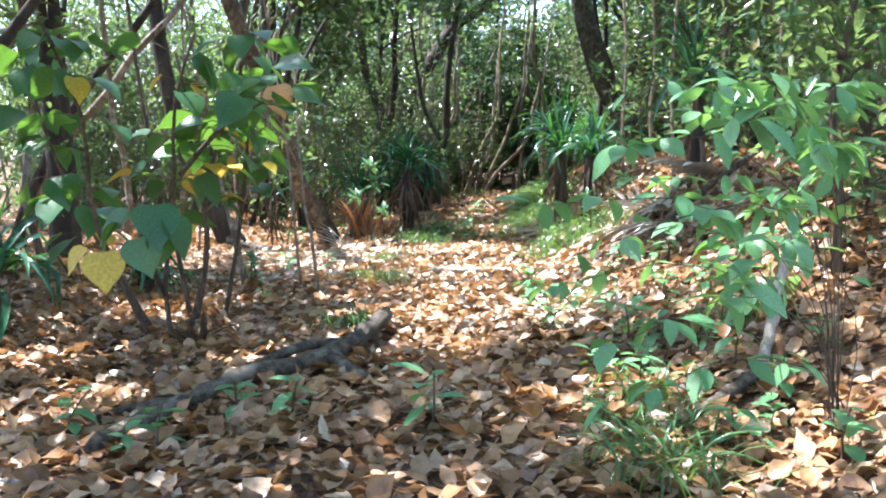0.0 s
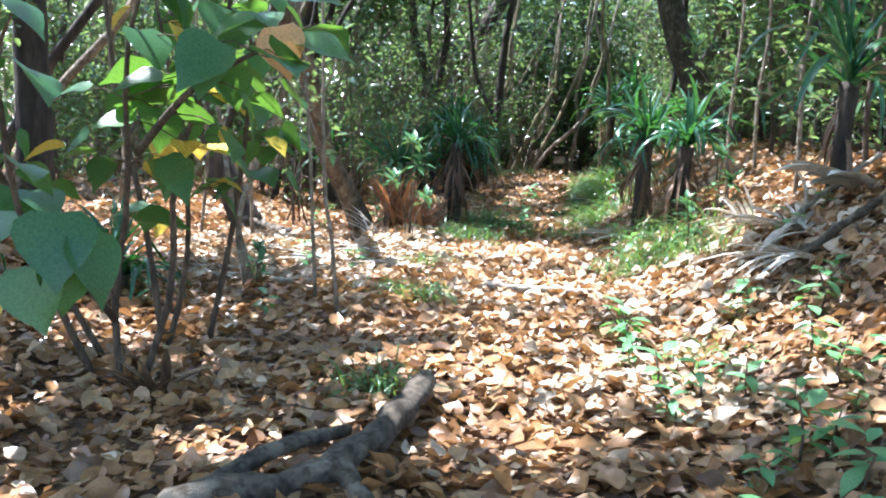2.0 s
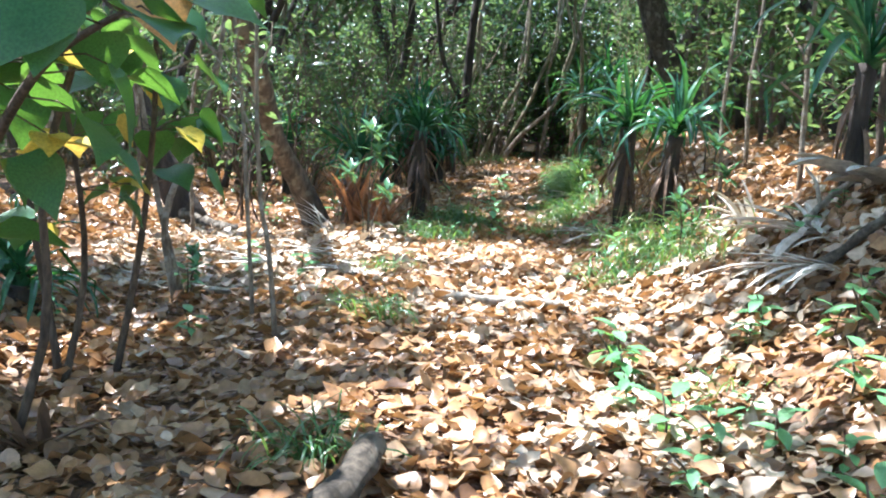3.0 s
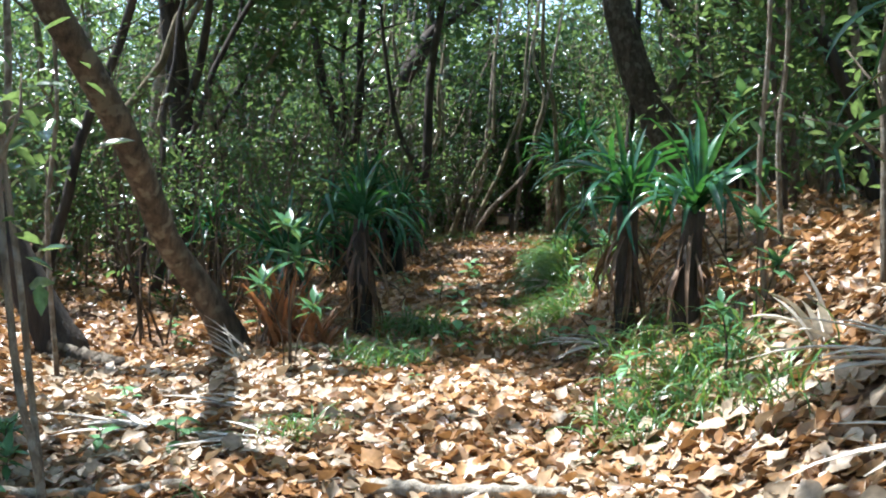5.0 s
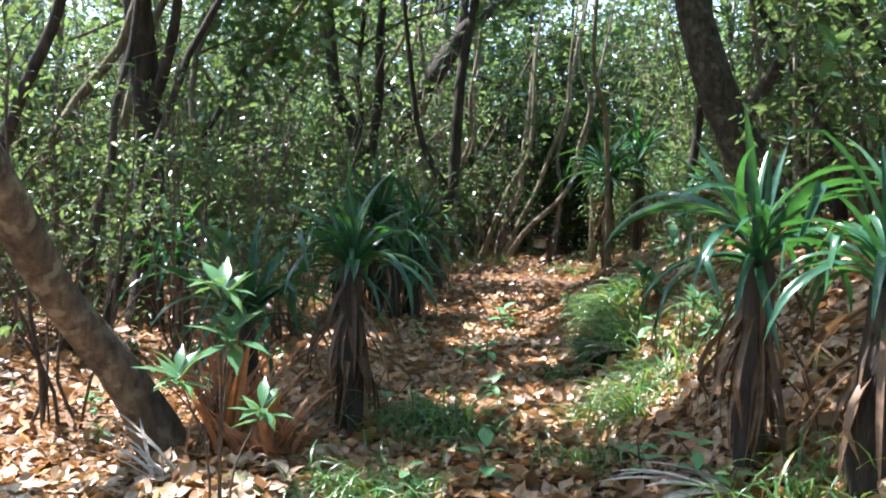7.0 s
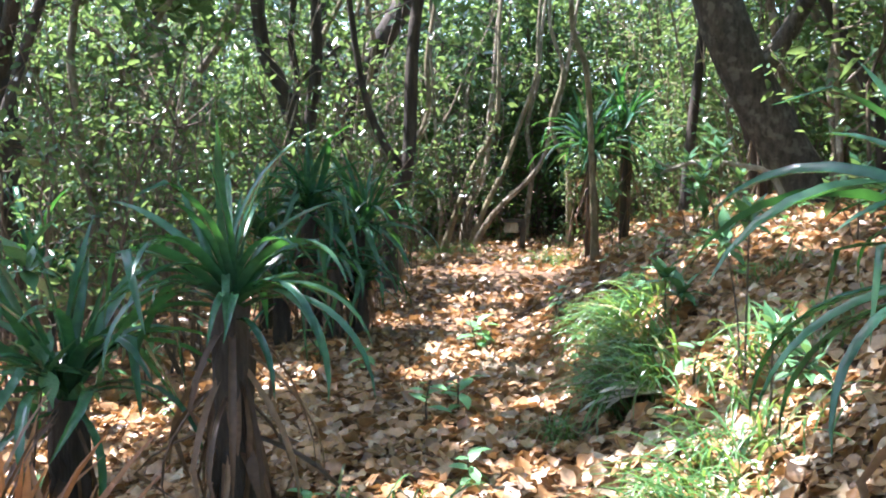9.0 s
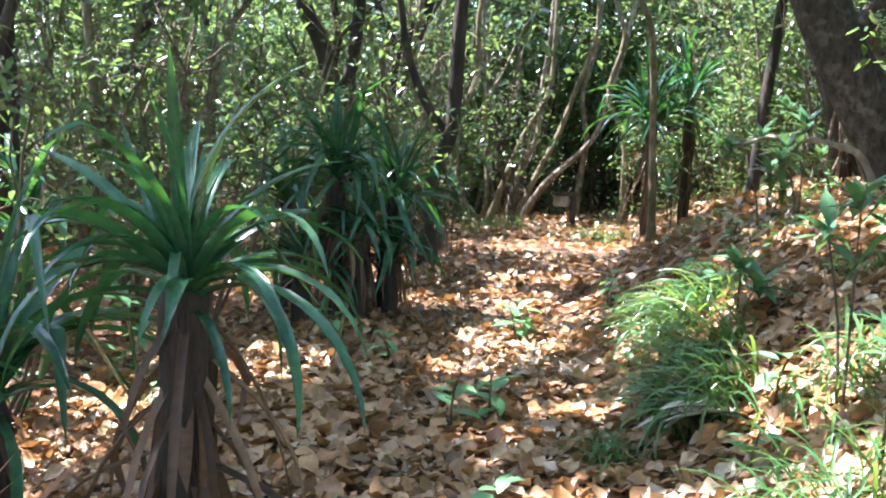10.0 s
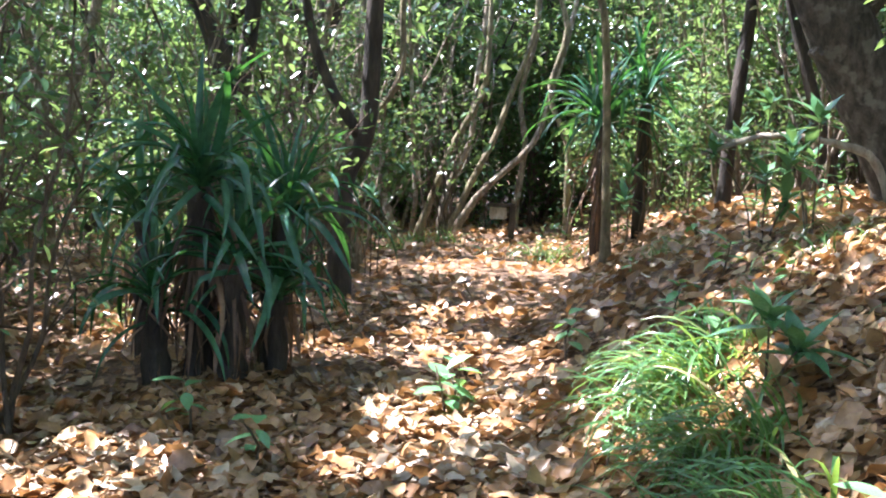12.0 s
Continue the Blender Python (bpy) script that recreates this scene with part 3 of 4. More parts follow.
def kept(p, r):
    """Canopy leaves that stay: fewer where they would shade a sunny place, and small holes all over."""
    q = p[:, :2] - p[:, 2:3] * SLOPE[None, :]
    side = q[:, 0] - 0.25 - 1.9 * smoothstep(19, 29, q[:, 1])
    bank = (side > 1.3) & (side < 3.2) & (q[:, 1] > 14.5) & (q[:, 1] < 26)
    shade = (q[:, 1] > 13.3) & (q[:, 1] < 21.0)
    west = (side < -1.9) | (side > 3.2)
    keep = np.where(bank, 0.98, np.where(west, 0.38, np.where(q[:, 1] > 22.5, 0.42, np.where(shade, 0.96, 0.88))))
    holes = np.sin(4.3 * q[:, 0] + 1.3 * np.sin(2.3 * q[:, 1])) * np.sin(3.9 * q[:, 1] + 1.1 * np.sin(1.9 * q[:, 0] + 0.5))
    open_ = np.where(bank, 0.93, np.where(west | (q[:, 1] > 21.5), 0.1, np.where(shade, 0.8, 0.62)))
    keep = np.where(holes > open_, keep * 0.12, keep)
    for x, y, a, b in SUNNY:
        d = ((q[:, 0] - x) / (a + 0.09)) ** 2 + ((q[:, 1] - y) / (b + 0.09)) ** 2
        fleck = np.sin(11.0 * q[:, 0] + 2.1 * np.sin(7.0 * q[:, 1])) * np.sin(9.0 * q[:, 1] + 1.7 * np.sin(8.0 * q[:, 0]))
        keep = np.where(d < 1.0, np.where((fleck < 0.0) & (max(a, b) > 0.66) & (y < 13) & (x > -1.2), 0.95, 0.02), keep)
    keep = np.where(p[:, 1] > 33.5, 0.9, keep)
    return r.uniform(size=len(p)) < keep


def in_sun(p):
    q = p[:2] - p[2] * SLOPE
    return any(((q[0] - x) / a) ** 2 + ((q[1] - y) / b) ** 2 < 1 for x, y, a, b in SUNNY)


def shifted(x, y, inward):
    """How far to move a leaning tree along the path so that its trunk keeps clear of the sunny places."""
    for s in (0, 0.8, -0.8, 1.6, -1.6):
        if not any(abs(sx + SLOPE[0] * z - x - inward * z / 6.8) < a * 0.6 + 0.2 and abs(sy + SLOPE[1] * z - y - s) < b * 0.6 + 0.2 for sx, sy, a, b in SUNNY for z in (1.0, 2.0, 3.0, 4.0, 5.0)):
            return s
    return 0


def canopy_tree(seed, x, y, height, radius, lean, leaves, mat, label, reach=2.7, low=0.52):
    """A forest tree: tapered trunk, forked limbs and a wide, broken crown of single leaves."""
    r = np.random.default_rng(seed)
    z0 = gz(x, y)
    k = 13
    s = np.linspace(0, 1, k)
    line = np.column_stack([lean[0] * s ** 1.2 + np.sin(s * 5 + seed) * 0.10 * s, lean[1] * s + np.cos(s * 4 + seed) * 0.10 * s, s * height])
    line[1:, :2] += np.cumsum(r.normal(0, 0.075, (k - 1, 2)), axis=0)
    line[0, 2] = -0.15
    rad = radius * (1 - 0.62 * s)
    rad[0] *= 1.45
    root = thing("tree", (x, y, z0), label, "tree", "forest trees")
    trunk = part("trunk", raw_mesh("trunk", *tube(line, rad, 12, 0.05, r), mat), root)
    tips, twigs = [], []
    for b in range(9):
        i = r.uniform(low, 1.0) * (k - 1)
        base = line[int(i)]
        yaw = 2 * math.pi * b / 9 + r.uniform(-0.4, 0.4)
        ln = r.uniform(0.55, 1.0) * reach
        d = np.array([math.cos(yaw), math.sin(yaw), r.uniform(0.15, 0.75)])
        m1, m2, end = base + d * ln * 0.35 + r.normal(0, 0.1, 3), base + d * ln * 0.7 + r.normal(0, 0.15, 3), base + d * ln
        if any(in_sun(q + np.array([x, y, z0])) for q in (m1, m2, end)):
            continue
        pieces = [tube([base, m1, m2, end], radius * np.array([0.42, 0.32, 0.2, 0.08]), 6)]
        for q in range(5):
            o = m1 + (end - m1) * r.uniform(0, 1)
            e = o + r.normal(0, 0.45, 3) * (1, 1, 0.6)
            if in_sun(e + np.array([x, y, z0])):
                continue
            twigs.append(tube([o, e], [radius * 0.12, radius * 0.04], 3))
            tips.append(e)
        part("limb", raw_mesh("limb", *joined(pieces), mat), trunk)
        tips += [m2, end]
    if twigs:
        tagged(part("twig_spray", raw_mesh("twig_spray", *joined(twigs), mat), root), kind="stuff")
    tips.append(line[-1])
    p, tn = leaf_cloud(r, np.array(tips), (0.36, 0.36, 0.24), leaves)
    ok = kept(p + np.array([x, y, z0]), r)
    p, tn = p[ok], tn[ok]
    tagged(part("crown", scattered("crown", DIAMOND, p, tn, r.uniform(0.16, 0.26, len(p)), M_GREEN), root), kind="stuff")
    return root


# made-up grid of trees; the crowns overhead are unseen and dapple the sun
r = np.random.default_rng(23)
grid = []
for i in range(-3, 4):
    for j in range(-1, 11):
        grid.append((i * 3.1 + r.uniform(-0.8, 0.8), j * 3.2 + 1.0 + r.uniform(-0.8, 0.8)))
for n, (x, y) in enumerate(grid):
    u = x - path_x(y)
    if abs(u) < 3.4:
        x = path_x(y) + (3.6 + 0.3 * (n % 3)) * (1 if u > 0 else -1) + (1.0 if y < 16 and u < 0 else 0.0) * -1
    inward = path_x(y) + u - x
    if abs(x) > 2.6 and y < 15 and abs(u) < 5.4:
        x *= 1.25
        inward *= 1.2
    y += shifted(x, y, inward * 0.75)
    if 14 < y < 23 and 2.6 < x < 5.2:
        x += 2.2
        inward -= 2.0
    canopy_tree(300 + n, x, y, r.uniform(6.0, 7.6), r.uniform(0.04, 0.075), (inward * 0.75, r.normal(0, 0.4)), 2700 if abs(u) < 7 and y > -1 else 2000,
                (M_DARK, M_OLIVE, M_STEM)[n % 3], ("dark-barked", "olive-barked", "grey-barked")[n % 3] + " slender forest tree with a leafy crown", low=0.52 if y < 21 else 0.36)


for n, (x, y) in enumerate(((-2.2, 33.5), (-0.4, 34.5), (1.3, 33.2), (3.0, 34.0), (4.8, 33.0), (0.4, 37.5), (2.4, 38.0), (-2.5, 38.0), (6.5, 35.5), (-5.0, 35.0), (0.5, 32.7), (1.9, 32.4), (-0.9, 32.9), (3.3, 32.7))):
    canopy_tree(430 + n, x, y, 7.4, 0.08, (r.normal(0, 0.5), -0.8), 3200, (M_STEM, M_DARK)[n % 2], "slender leafy tree closing the end of the path", low=0.3)

for n in range(13):
    canopy_tree(480 + n, -17 + 2.2 * n + 0.5 * math.sin(n * 2.3), 40.5 + 1.6 * (n % 3), 7.0, 0.09, (r.normal(0, 0.5), -0.6), 3600, (M_STEM, M_DARK)[n % 2], "leafy tree in the depth of the thicket", low=0.12)

# added trees whose crowns, out of view, roof the path to shade it
for n, (x, y, inw) in enumerate(((-4.4, 17.0, 3.0), (-4.2, 19.6, 2.0), (-4.3, 22.3, 3.2), (4.9, 13.0, -2.2), (4.8, 15.6, -3.6), (5.2, 18.2, -2.4), (5.0, 20.6, -3.8), (-4.9, 18.0, 4.2), (4.6, 23.0, -2.0),
                                 (5.4, 17.0, -4.4), (5.7, 19.6, -4.9), (5.9, 22.2, -4.6), (-5.4, 12.2, 4.3), (-5.8, 10.6, 3.9), (-5.4, 8.0, 3.9), (-4.8, 4.2, 2.4), (4.4, 3.4, -2.4), (-5.0, 2.0, 3.8), (4.6, 6.4, -3.2), (4.9, 9.8, -3.9), (-5.4, 9.4, 4.6), (5.0, 8.2, -2.6))):
    canopy_tree(460 + n, x, y + shifted(x, y, inw), 6.8, 0.07, (inw, 0.3), 3000, (M_DARK, M_OLIVE)[n % 2], "added slender tree leaning in to shade the path", 2.9, 0.6)

# ---- trees that stand out ----
def big_trunk(points, radii, mat, label, limbs=(), name="tree", crown=0, seed=0):
    x, y, z = points[0]
    root = thing(name, (x, y, z), label, "tree", "forest trees")
    r = np.random.default_rng(seed + 900)
    rel = bend(np.array(points) - np.array(points[0]), 22)
    rel[0, 2] -= 0.15
    rr = np.interp(np.linspace(0, 1, 22), np.linspace(0, 1, len(radii)), radii)
    rr[:3] *= np.array([1.35, 1.18, 1.05])
    trunk = part("trunk", raw_mesh("trunk", *tube(rel, rr, 14, 0.05, r), mat), root)
    tips = [rel[-1]]
    for lp, la, lb in limbs:
        ln = bend(np.array(lp) - np.array(points[0]), 12)
        part("limb", raw_mesh("limb", *tube(ln, np.linspace(la, lb, 12), 9, 0.04, r), mat), trunk)
        tips.append(ln[-1])
    if crown:
        p, tn = leaf_cloud(r, np.array(tips), (0.7, 0.7, 0.45), crown)
        ok = kept(p + np.array(points[0]), r)
        p, tn = p[ok], tn[ok]
        tagged(part("crown", scattered("crown", PLAIN, p, tn, r.uniform(0.10, 0.17, len(p)), M_GREEN), root), kind="stuff")
    return root


def up(x, y, dz=0.0):
    return (x, y, gz(x, y) + dz)


big_trunk([up(-1.56, 14.45), (-1.82, 14.2, 0.48), (-2.02, 13.82, 0.95), (-2.1, 13.15, 1.68), (-2.25, 12.65, 2.25), (-2.45, 12.25, 2.85), (-3.0, 11.9, 4.6), (-3.2, 11.7, 6.2)], (0.14, 0.12, 0.112, 0.108, 0.104, 0.10, 0.09, 0.07), M_BARK,
          "brown smooth-barked tree trunk leaning steeply over the path side", [([(-2.45, 12.25, 2.85), (-2.2, 12.5, 4.0), (-1.7, 12.6, 5.6)], 0.07, 0.03)], crown=500, seed=1)
big_trunk([up(-3.0, 14.2), (-3.35, 14.2, 0.6), (-3.75, 14.3, 1.5), (-4.1, 14.4, 3.2), (-4.2, 14.5, 6.0)], (0.19, 0.16, 0.13, 0.11, 0.08), M_DARK,
          "dark rough tree trunk bent at its foot", crown=300, seed=2)
big_trunk([up(-3.2, 19.0), (-3.15, 18.95, 2.0), (-3.2, 18.5, 4.0), (-3.2, 18.0, 7.0)], (0.17, 0.15, 0.14, 0.10), M_DARK,
          "dark upright tree trunk in the thicket", [([(-3.15, 18.9, 2.2), (-2.75, 18.4, 3.0), (-2.4, 17.8, 4.4)], 0.07, 0.04)], crown=300, seed=3)
big_trunk([up(-3.75, 19.6), (-3.7, 19.6, 2.0), (-3.45, 19.6, 4.2), (-3.2, 19.6, 6.5)], (0.10, 0.09, 0.08, 0.06), M_STEM, "pale grey tree trunk in the thicket", crown=300, seed=4)
big_trunk([up(-1.4, 27.0), (-1.26, 27.0, 0.85), (-0.92, 27.0, 2.15), (-0.58, 27.0, 3.15), (-0.02, 27.0, 4.1), (0.4, 27.0, 4.7), (1.2, 27.0, 5.25), (2.0, 27.0, 6.4)], (0.24, 0.22, 0.20, 0.19, 0.18, 0.16, 0.13, 0.10), M_DARK,
          "dark crooked tree with an arching trunk and forks", [([(-0.02, 27.0, 4.1), (0.22, 27.0, 4.9), (0.15, 27.0, 6.6)], 0.12, 0.06), ([(-0.75, 27.0, 2.65), (-1.25, 26.9, 3.7), (-1.3, 26.8, 5.6)], 0.08, 0.04)], crown=500, seed=5)
big_trunk([up(-1.05, 24.1), (-1.2, 24.1, 1.1), (-1.5, 24.05, 2.4), (-1.8, 24.0, 3.1), (-1.93, 24.0, 4.2), (-2.3, 24.0, 6.4)], (0.13, 0.12, 0.11, 0.10, 0.09, 0.06), M_DARK,
          "dark forked trunk behind the screw pines", [([(-1.3, 24.08, 1.6), (-1.1, 24.0, 2.9), (-1.1, 24.0, 4.1), (-0.85, 24.0, 6.0)], 0.095, 0.05)], crown=300, seed=11)
big_trunk([up(4.5, 21.2), (4.05, 21.2, 1.9), (3.4, 21.2, 3.2), (2.95, 21.2, 5.0), (2.75, 21.0, 7.0)], (0.30, 0.26, 0.25, 0.20, 0.14), M_GREYBARK,
          "thick grey-brown tree trunk leaning from the bank", [([(3.6, 21.2, 2.2), (4.3, 21.0, 3.4), (4.8, 20.8, 5.2)], 0.12, 0.06)], crown=400, seed=6)
big_trunk([up(2.65, 24.0), (2.6, 24.0, 1.3), (2.5, 24.0, 2.8), (2.3, 24.1, 3.6), (2.35, 24.1, 6.0)], (0.06, 0.042, 0.04, 0.038, 0.03), M_OLIVE, "slender upright brown trunk beside the path", crown=200, seed=7)
big_trunk([up(3.8, 23.8), (3.85, 23.8, 1.8), (4.0, 23.8, 3.6), (4.0, 23.8, 6.0)], (0.075, 0.07, 0.06, 0.05), M_DARK, "straight dark trunk on the bank", crown=200, seed=9)
big_trunk([up(-0.1, 22.8), (-0.07, 22.8, 1.05), (0.12, 22.8, 1.6), (0.2, 22.8, 3.2), (0.5, 23.0, 5.0)], (0.10, 0.09, 0.085, 0.075, 0.05), M_DARK,
          "dark winding trunk beside the path", [([(0.05, 22.8, 1.5), (-0.4, 22.8, 2.4), (-0.7, 22.8, 4.5)], 0.06, 0.03)], crown=300, seed=10)
big_trunk([up(-4.3, 11.2), (-4.3, 11.2, 0.8), (-4.35, 11.2, 2.0), (-4.5, 11.2, 5.5)], (0.20, 0.17, 0.15, 0.10), M_DARK, "dark tree trunk at the edge of the clearing", crown=300, seed=12)
big_trunk([up(6.3, 18.6), (6.25, 18.6, 2.0), (6.1, 18.6, 4.0), (6.0, 18.6, 7.0)], (0.5, 0.44, 0.4, 0.3), M_DARK, "massive dark tree trunk on top of the bank", crown=300, seed=13)
for k, (x0, y0, dx) in enumerate(((1.3, 29.4, 1.9), (1.25, 29.5, 1.2), (1.1, 29.7, 0.7), (0.7, 29.2, 1.0), (0.4, 29.0, -0.8), (-0.3, 27.0, 0.6), (0.0, 25.2, -0.5), (-0.6, 25.4, -0.3), (2.4, 30.5, 0.4), (3.1, 29.0, -0.3))):
    j = np.random.default_rng(860 + k).normal(0, 0.13, 6)
    big_trunk([up(x0, y0), (x0 + dx * 0.3 + j[0] * 0.6, y0, 0.7), (x0 + dx * 0.6 + j[1], y0, 1.5), (x0 + dx * 0.8 + j[2], y0 + 0.1, 2.3), (x0 + dx * 1.0 + j[3], y0 + 0.1, 3.3), (x0 + dx * 1.1 + j[4], y0 + 0.2, 4.4), (x0 + dx * 1.1 + 0.25, y0 + 0.4, 6.6)],
              (0.066, 0.056, 0.05, 0.046, 0.042, 0.034, 0.012), (M_STEM, M_OLIVE)[k % 2],
              "pale leaning stem rising beside the path", name="sapling", crown=60, seed=20 + k)


# ---- screw pines ----
STRAPS = [raw_mesh("leaf", *arch(1.0, 0.033, a, b, 12, 0.6, k), M_STRAP) for a, b, k in
          ((86, 66, None), (80, 10, None), (72, -40, None), (60, -72, None), (48, -82, None), (68, -45, 0.6), (32, -86, None), (14, -86, None), (58, -30, 0.45), (40, -60, 0.7), (76, 20, 0.75))]
SKIRT = [raw_mesh("dead_leaf", *arch(1.0, w, a, b, 7, 0.7, k), M_STRAW) for a, b, w, k in ((-70, -98, 0.022, None), (-84, -92, 0.03, None), (-50, -102, 0.02, None), (-30, -95, 0.024, 0.5), (-76, -110, 0.018, None))]


def screw_pine(x, y, stem, reach, count, label, seed, skirt=18, lean=(0, 0)):
    """A crown of long strap leaves on a short trunk hung with dead leaves."""
    r = np.random.default_rng(seed)
    root = thing("screw_pine", up(x, y), label, "screw pine", "screw pines by the path")
    top = np.array([lean[0], lean[1], stem])
    if stem > 0.15:
        line = bend([(0, 0, -0.1), (lean[0] * 0.3, lean[1] * 0.3, stem * 0.5), top], 9)
        part("trunk", raw_mesh("trunk", *tube(line, np.linspace(0.085, 0.07, 9), 10, 0.25, r), M_DARK), root)
    for i in range(int(skirt * 1.4)):
        ob = part("dead_leaf", SKIRT[i % 5], root, "hanging dry brown leaf")
        h = stem * r.uniform(0.5, 1.0)
        ob.matrix_basis = pose(*(top * h / max(stem, 0.01)), r.normal(0, 7), r.normal(0, 7), r.uniform(0, 360)) @ Matrix.Diagonal((r.uniform(0.4, 1.1), r.uniform(0.35, 0.95) * min(1, stem), min(h * 0.96, r.uniform(0.35, 0.95)), 1))
    for i in range(count):
        f = i / count
        kind = min(int(f * 7.6 + r.uniform(-0.6, 0.6)), 7) if r.uniform() > 0.25 or f < 0.2 else 8 + i % 3
        ob = part("leaf", STRAPS[max(kind, 0)], root)
        ln = reach * r.uniform(0.6, 1.15) * (0.85 if f < 0.15 else 1.0)
        ob.matrix_basis = pose(*(top + (0, 0, r.uniform(-0.1, 0.03) * f)), r.normal(0, 9), r.normal(0, 15), i * 137.5 + r.uniform(-15, 15)) @ Matrix.Scale(ln, 4)
    return root


screw_pine(1.67, 13.25, 1.05, 0.88, 54, "screw pine with glossy leaves above a brown dead skirt", 1, 50)
screw_pine(1.93, 12.5, 0.88, 0.86, 46, "screw pine with long arching leaves on the bank", 2, 34, (0.05, 0))
screw_pine(-0.46, 14.6, 1.08, 0.76, 58, "dark green screw pine on a short trunk beside the path", 3, 40)
screw_pine(-1.2, 14.9, 0.72, 0.85, 46, "screw pine with drooping blue-green leaves in the shade", 4, 12)
screw_pine(-2.9, 9.63, 0.16, 0.75, 50, "low screw pine rosette growing on the leaf litter", 5, 0)
screw_pine(-0.72, 19.6, 1.18, 0.9, 60, "dense screw pine with a bright upright heart", 6, 50)
screw_pine(-0.36, 19.95, 1.0, 0.88, 50, "screw pine with drooping shiny leaves", 7, 24, (0.1, 0))
screw_pine(-1.25, 20.4, 0.95, 0.9, 42, "screw pine in the shade of the thicket", 8, 12)
screw_pine(-0.5, 19.45, 0.72, 0.8, 40, "short screw pine crowded among its neighbours", 13, 26)
screw_pine(2.85, 25.5, 1.6, 1.2, 60, "tall screw pine with a long brown skirt beside the path", 9, 50)
screw_pine(3.45, 25.9, 1.75, 1.05, 46, "screw pine high on the bank among the stems", 15, 30)
screw_pine(-3.4, 7.4, 0.35, 1.0, 34, "screw pine half hidden behind the shrub", 10, 8)
screw_pine(2.75, 10.3, 0.95, 1.15, 34, "screw pine on the bank with long curved leaves", 11, 16)
screw_pine(-0.98, 19.6, 0.5, 0.8, 36, "low screw pine filling the foot of the clump", 16, 8)
screw_pine(-0.28, 19.7, 0.5, 0.78, 34, "low screw pine at the edge of the clump", 17, 8)
screw_pine(-2.6, 18.3, 0.8, 1.0, 36, "shaded screw pine among dark stems", 14, 12)


# ---- grass ----
def grass(x, y, spread, height, blades, label, seed, toward=None, droop=-70):
    r = np.random.default_rng(seed)
    ob = None
    for kind, (a, b) in enumerate(((84, -40), (74, droop), (62, droop * 1.2))):
        n = int(blades * 0.34)
        px = r.normal(0, spread, (n, 2))
        yaw = r.uniform(0, 2 * math.pi, n) if toward is None else r.normal(toward, 0.8, n)
        base = np.column_stack([px, ground(x + px[:, 0], y + px[:, 1]) - gz(x, y) - 0.01])
        me = scattered("blade_clump", arch(1.0, 0.015, a, b, 8, 0.3), base, turns_of(yaw, r.normal(0, 0.15, n), r.normal(0, 0.2, n)), r.uniform(0.65, 1.35, n) * height, M_GRASS)
        if ob is None:
            ob = thing("grass_tuft", up(x, y), label, "grass", "grass tufts along the path")
        tagged(part("blade_clump", me, ob), kind="stuff")
    return ob


T1, T2, T3 = "tuft of arching bright green grass beside the path", "loose tuft of green grass among dry leaves", "small clump of fine grass on the litter"
WEST = math.pi / 2
for k, (x, y, sp, h, n, lab, tw) in enumerate((
        (-0.6, 6.95, 0.09, 0.30, 90, T3, None), (-0.55, 9.5, 0.13, 0.30, 110, T2, None), (-0.62, 11.2, 0.14, 0.28, 100, T2, None), (-0.27, 13.15, 0.14, 0.34, 150, T1, None),
        (-0.05, 13.4, 0.1, 0.3, 90, T1, None), (1.45, 11.0, 0.2, 0.40, 200, T2, None), (1.75, 11.6, 0.2, 0.42, 200, T2, None), (1.85, 10.6, 0.15, 0.36, 120, T2, None),
        (1.34, 14.8, 0.15, 0.42, 150, T1, WEST), (1.0, 14.0, 0.12, 0.3, 110, T1, None), (0.05, 14.6, 0.2, 0.42, 300, T2, None),
        (1.04, 16.32, 0.05, 0.26, 90, T3, None), (1.56, 16.6, 0.12, 0.50, 200, T1, WEST), (1.78, 18.1, 0.13, 0.48, 190, T1, WEST), (1.72, 17.35, 0.11, 0.45, 170, T1, WEST),
        (2.2, 16.1, 0.17, 0.42, 150, T1, None), (1.62, 15.2, 0.16, 0.42, 150, T1, None), (2.05, 18.6, 0.15, 0.42, 140, T2, None),
        (0.7, 27.8, 0.3, 0.4, 150, T2, None), (2.35, 26.2, 0.3, 0.36, 150, T2, None), (1.2, 8.0, 0.12, 0.22, 60, T3, None), (1.15, 4.4, 0.1, 0.3, 60, T3, None),
        (0.2, 3.0, 0.18, 0.16, 60, T3, None), (0.95, 3.75, 0.13, 0.36, 110, T2, None), (1.1, 4.9, 0.13, 0.3, 80, T2, None), (1.7, 12.6, 0.15, 0.4, 120, T1, None), (1.95, 5.9, 0.15, 0.4, 110, T2, None), (2.9, 19.4, 0.14, 0.3, 80, T3, None), (3.3, 20.8, 0.14, 0.3, 70, T3, None), (2.6, 21.6, 0.12, 0.28, 70, T3, None), (2.75, 17.6, 0.12, 0.3, 70, T3, None), (-1.0, 9.9, 0.12, 0.2, 60, T3, None))):
    grass(x, y, sp, h, n, lab, 500 + k, tw)


# ---- leafy shrubs near the path ----
def leaf_set(template, mat, name="leaf"):
    return [raw_mesh(name, *blade(template, f, d, t, w), mat) for f, d, t, w in ((0.22, 0.25, 0.1, 0.06), (0.12, 0.4, -0.1, -0.05), (0.3, 0.12, 0.15, 0.08))]


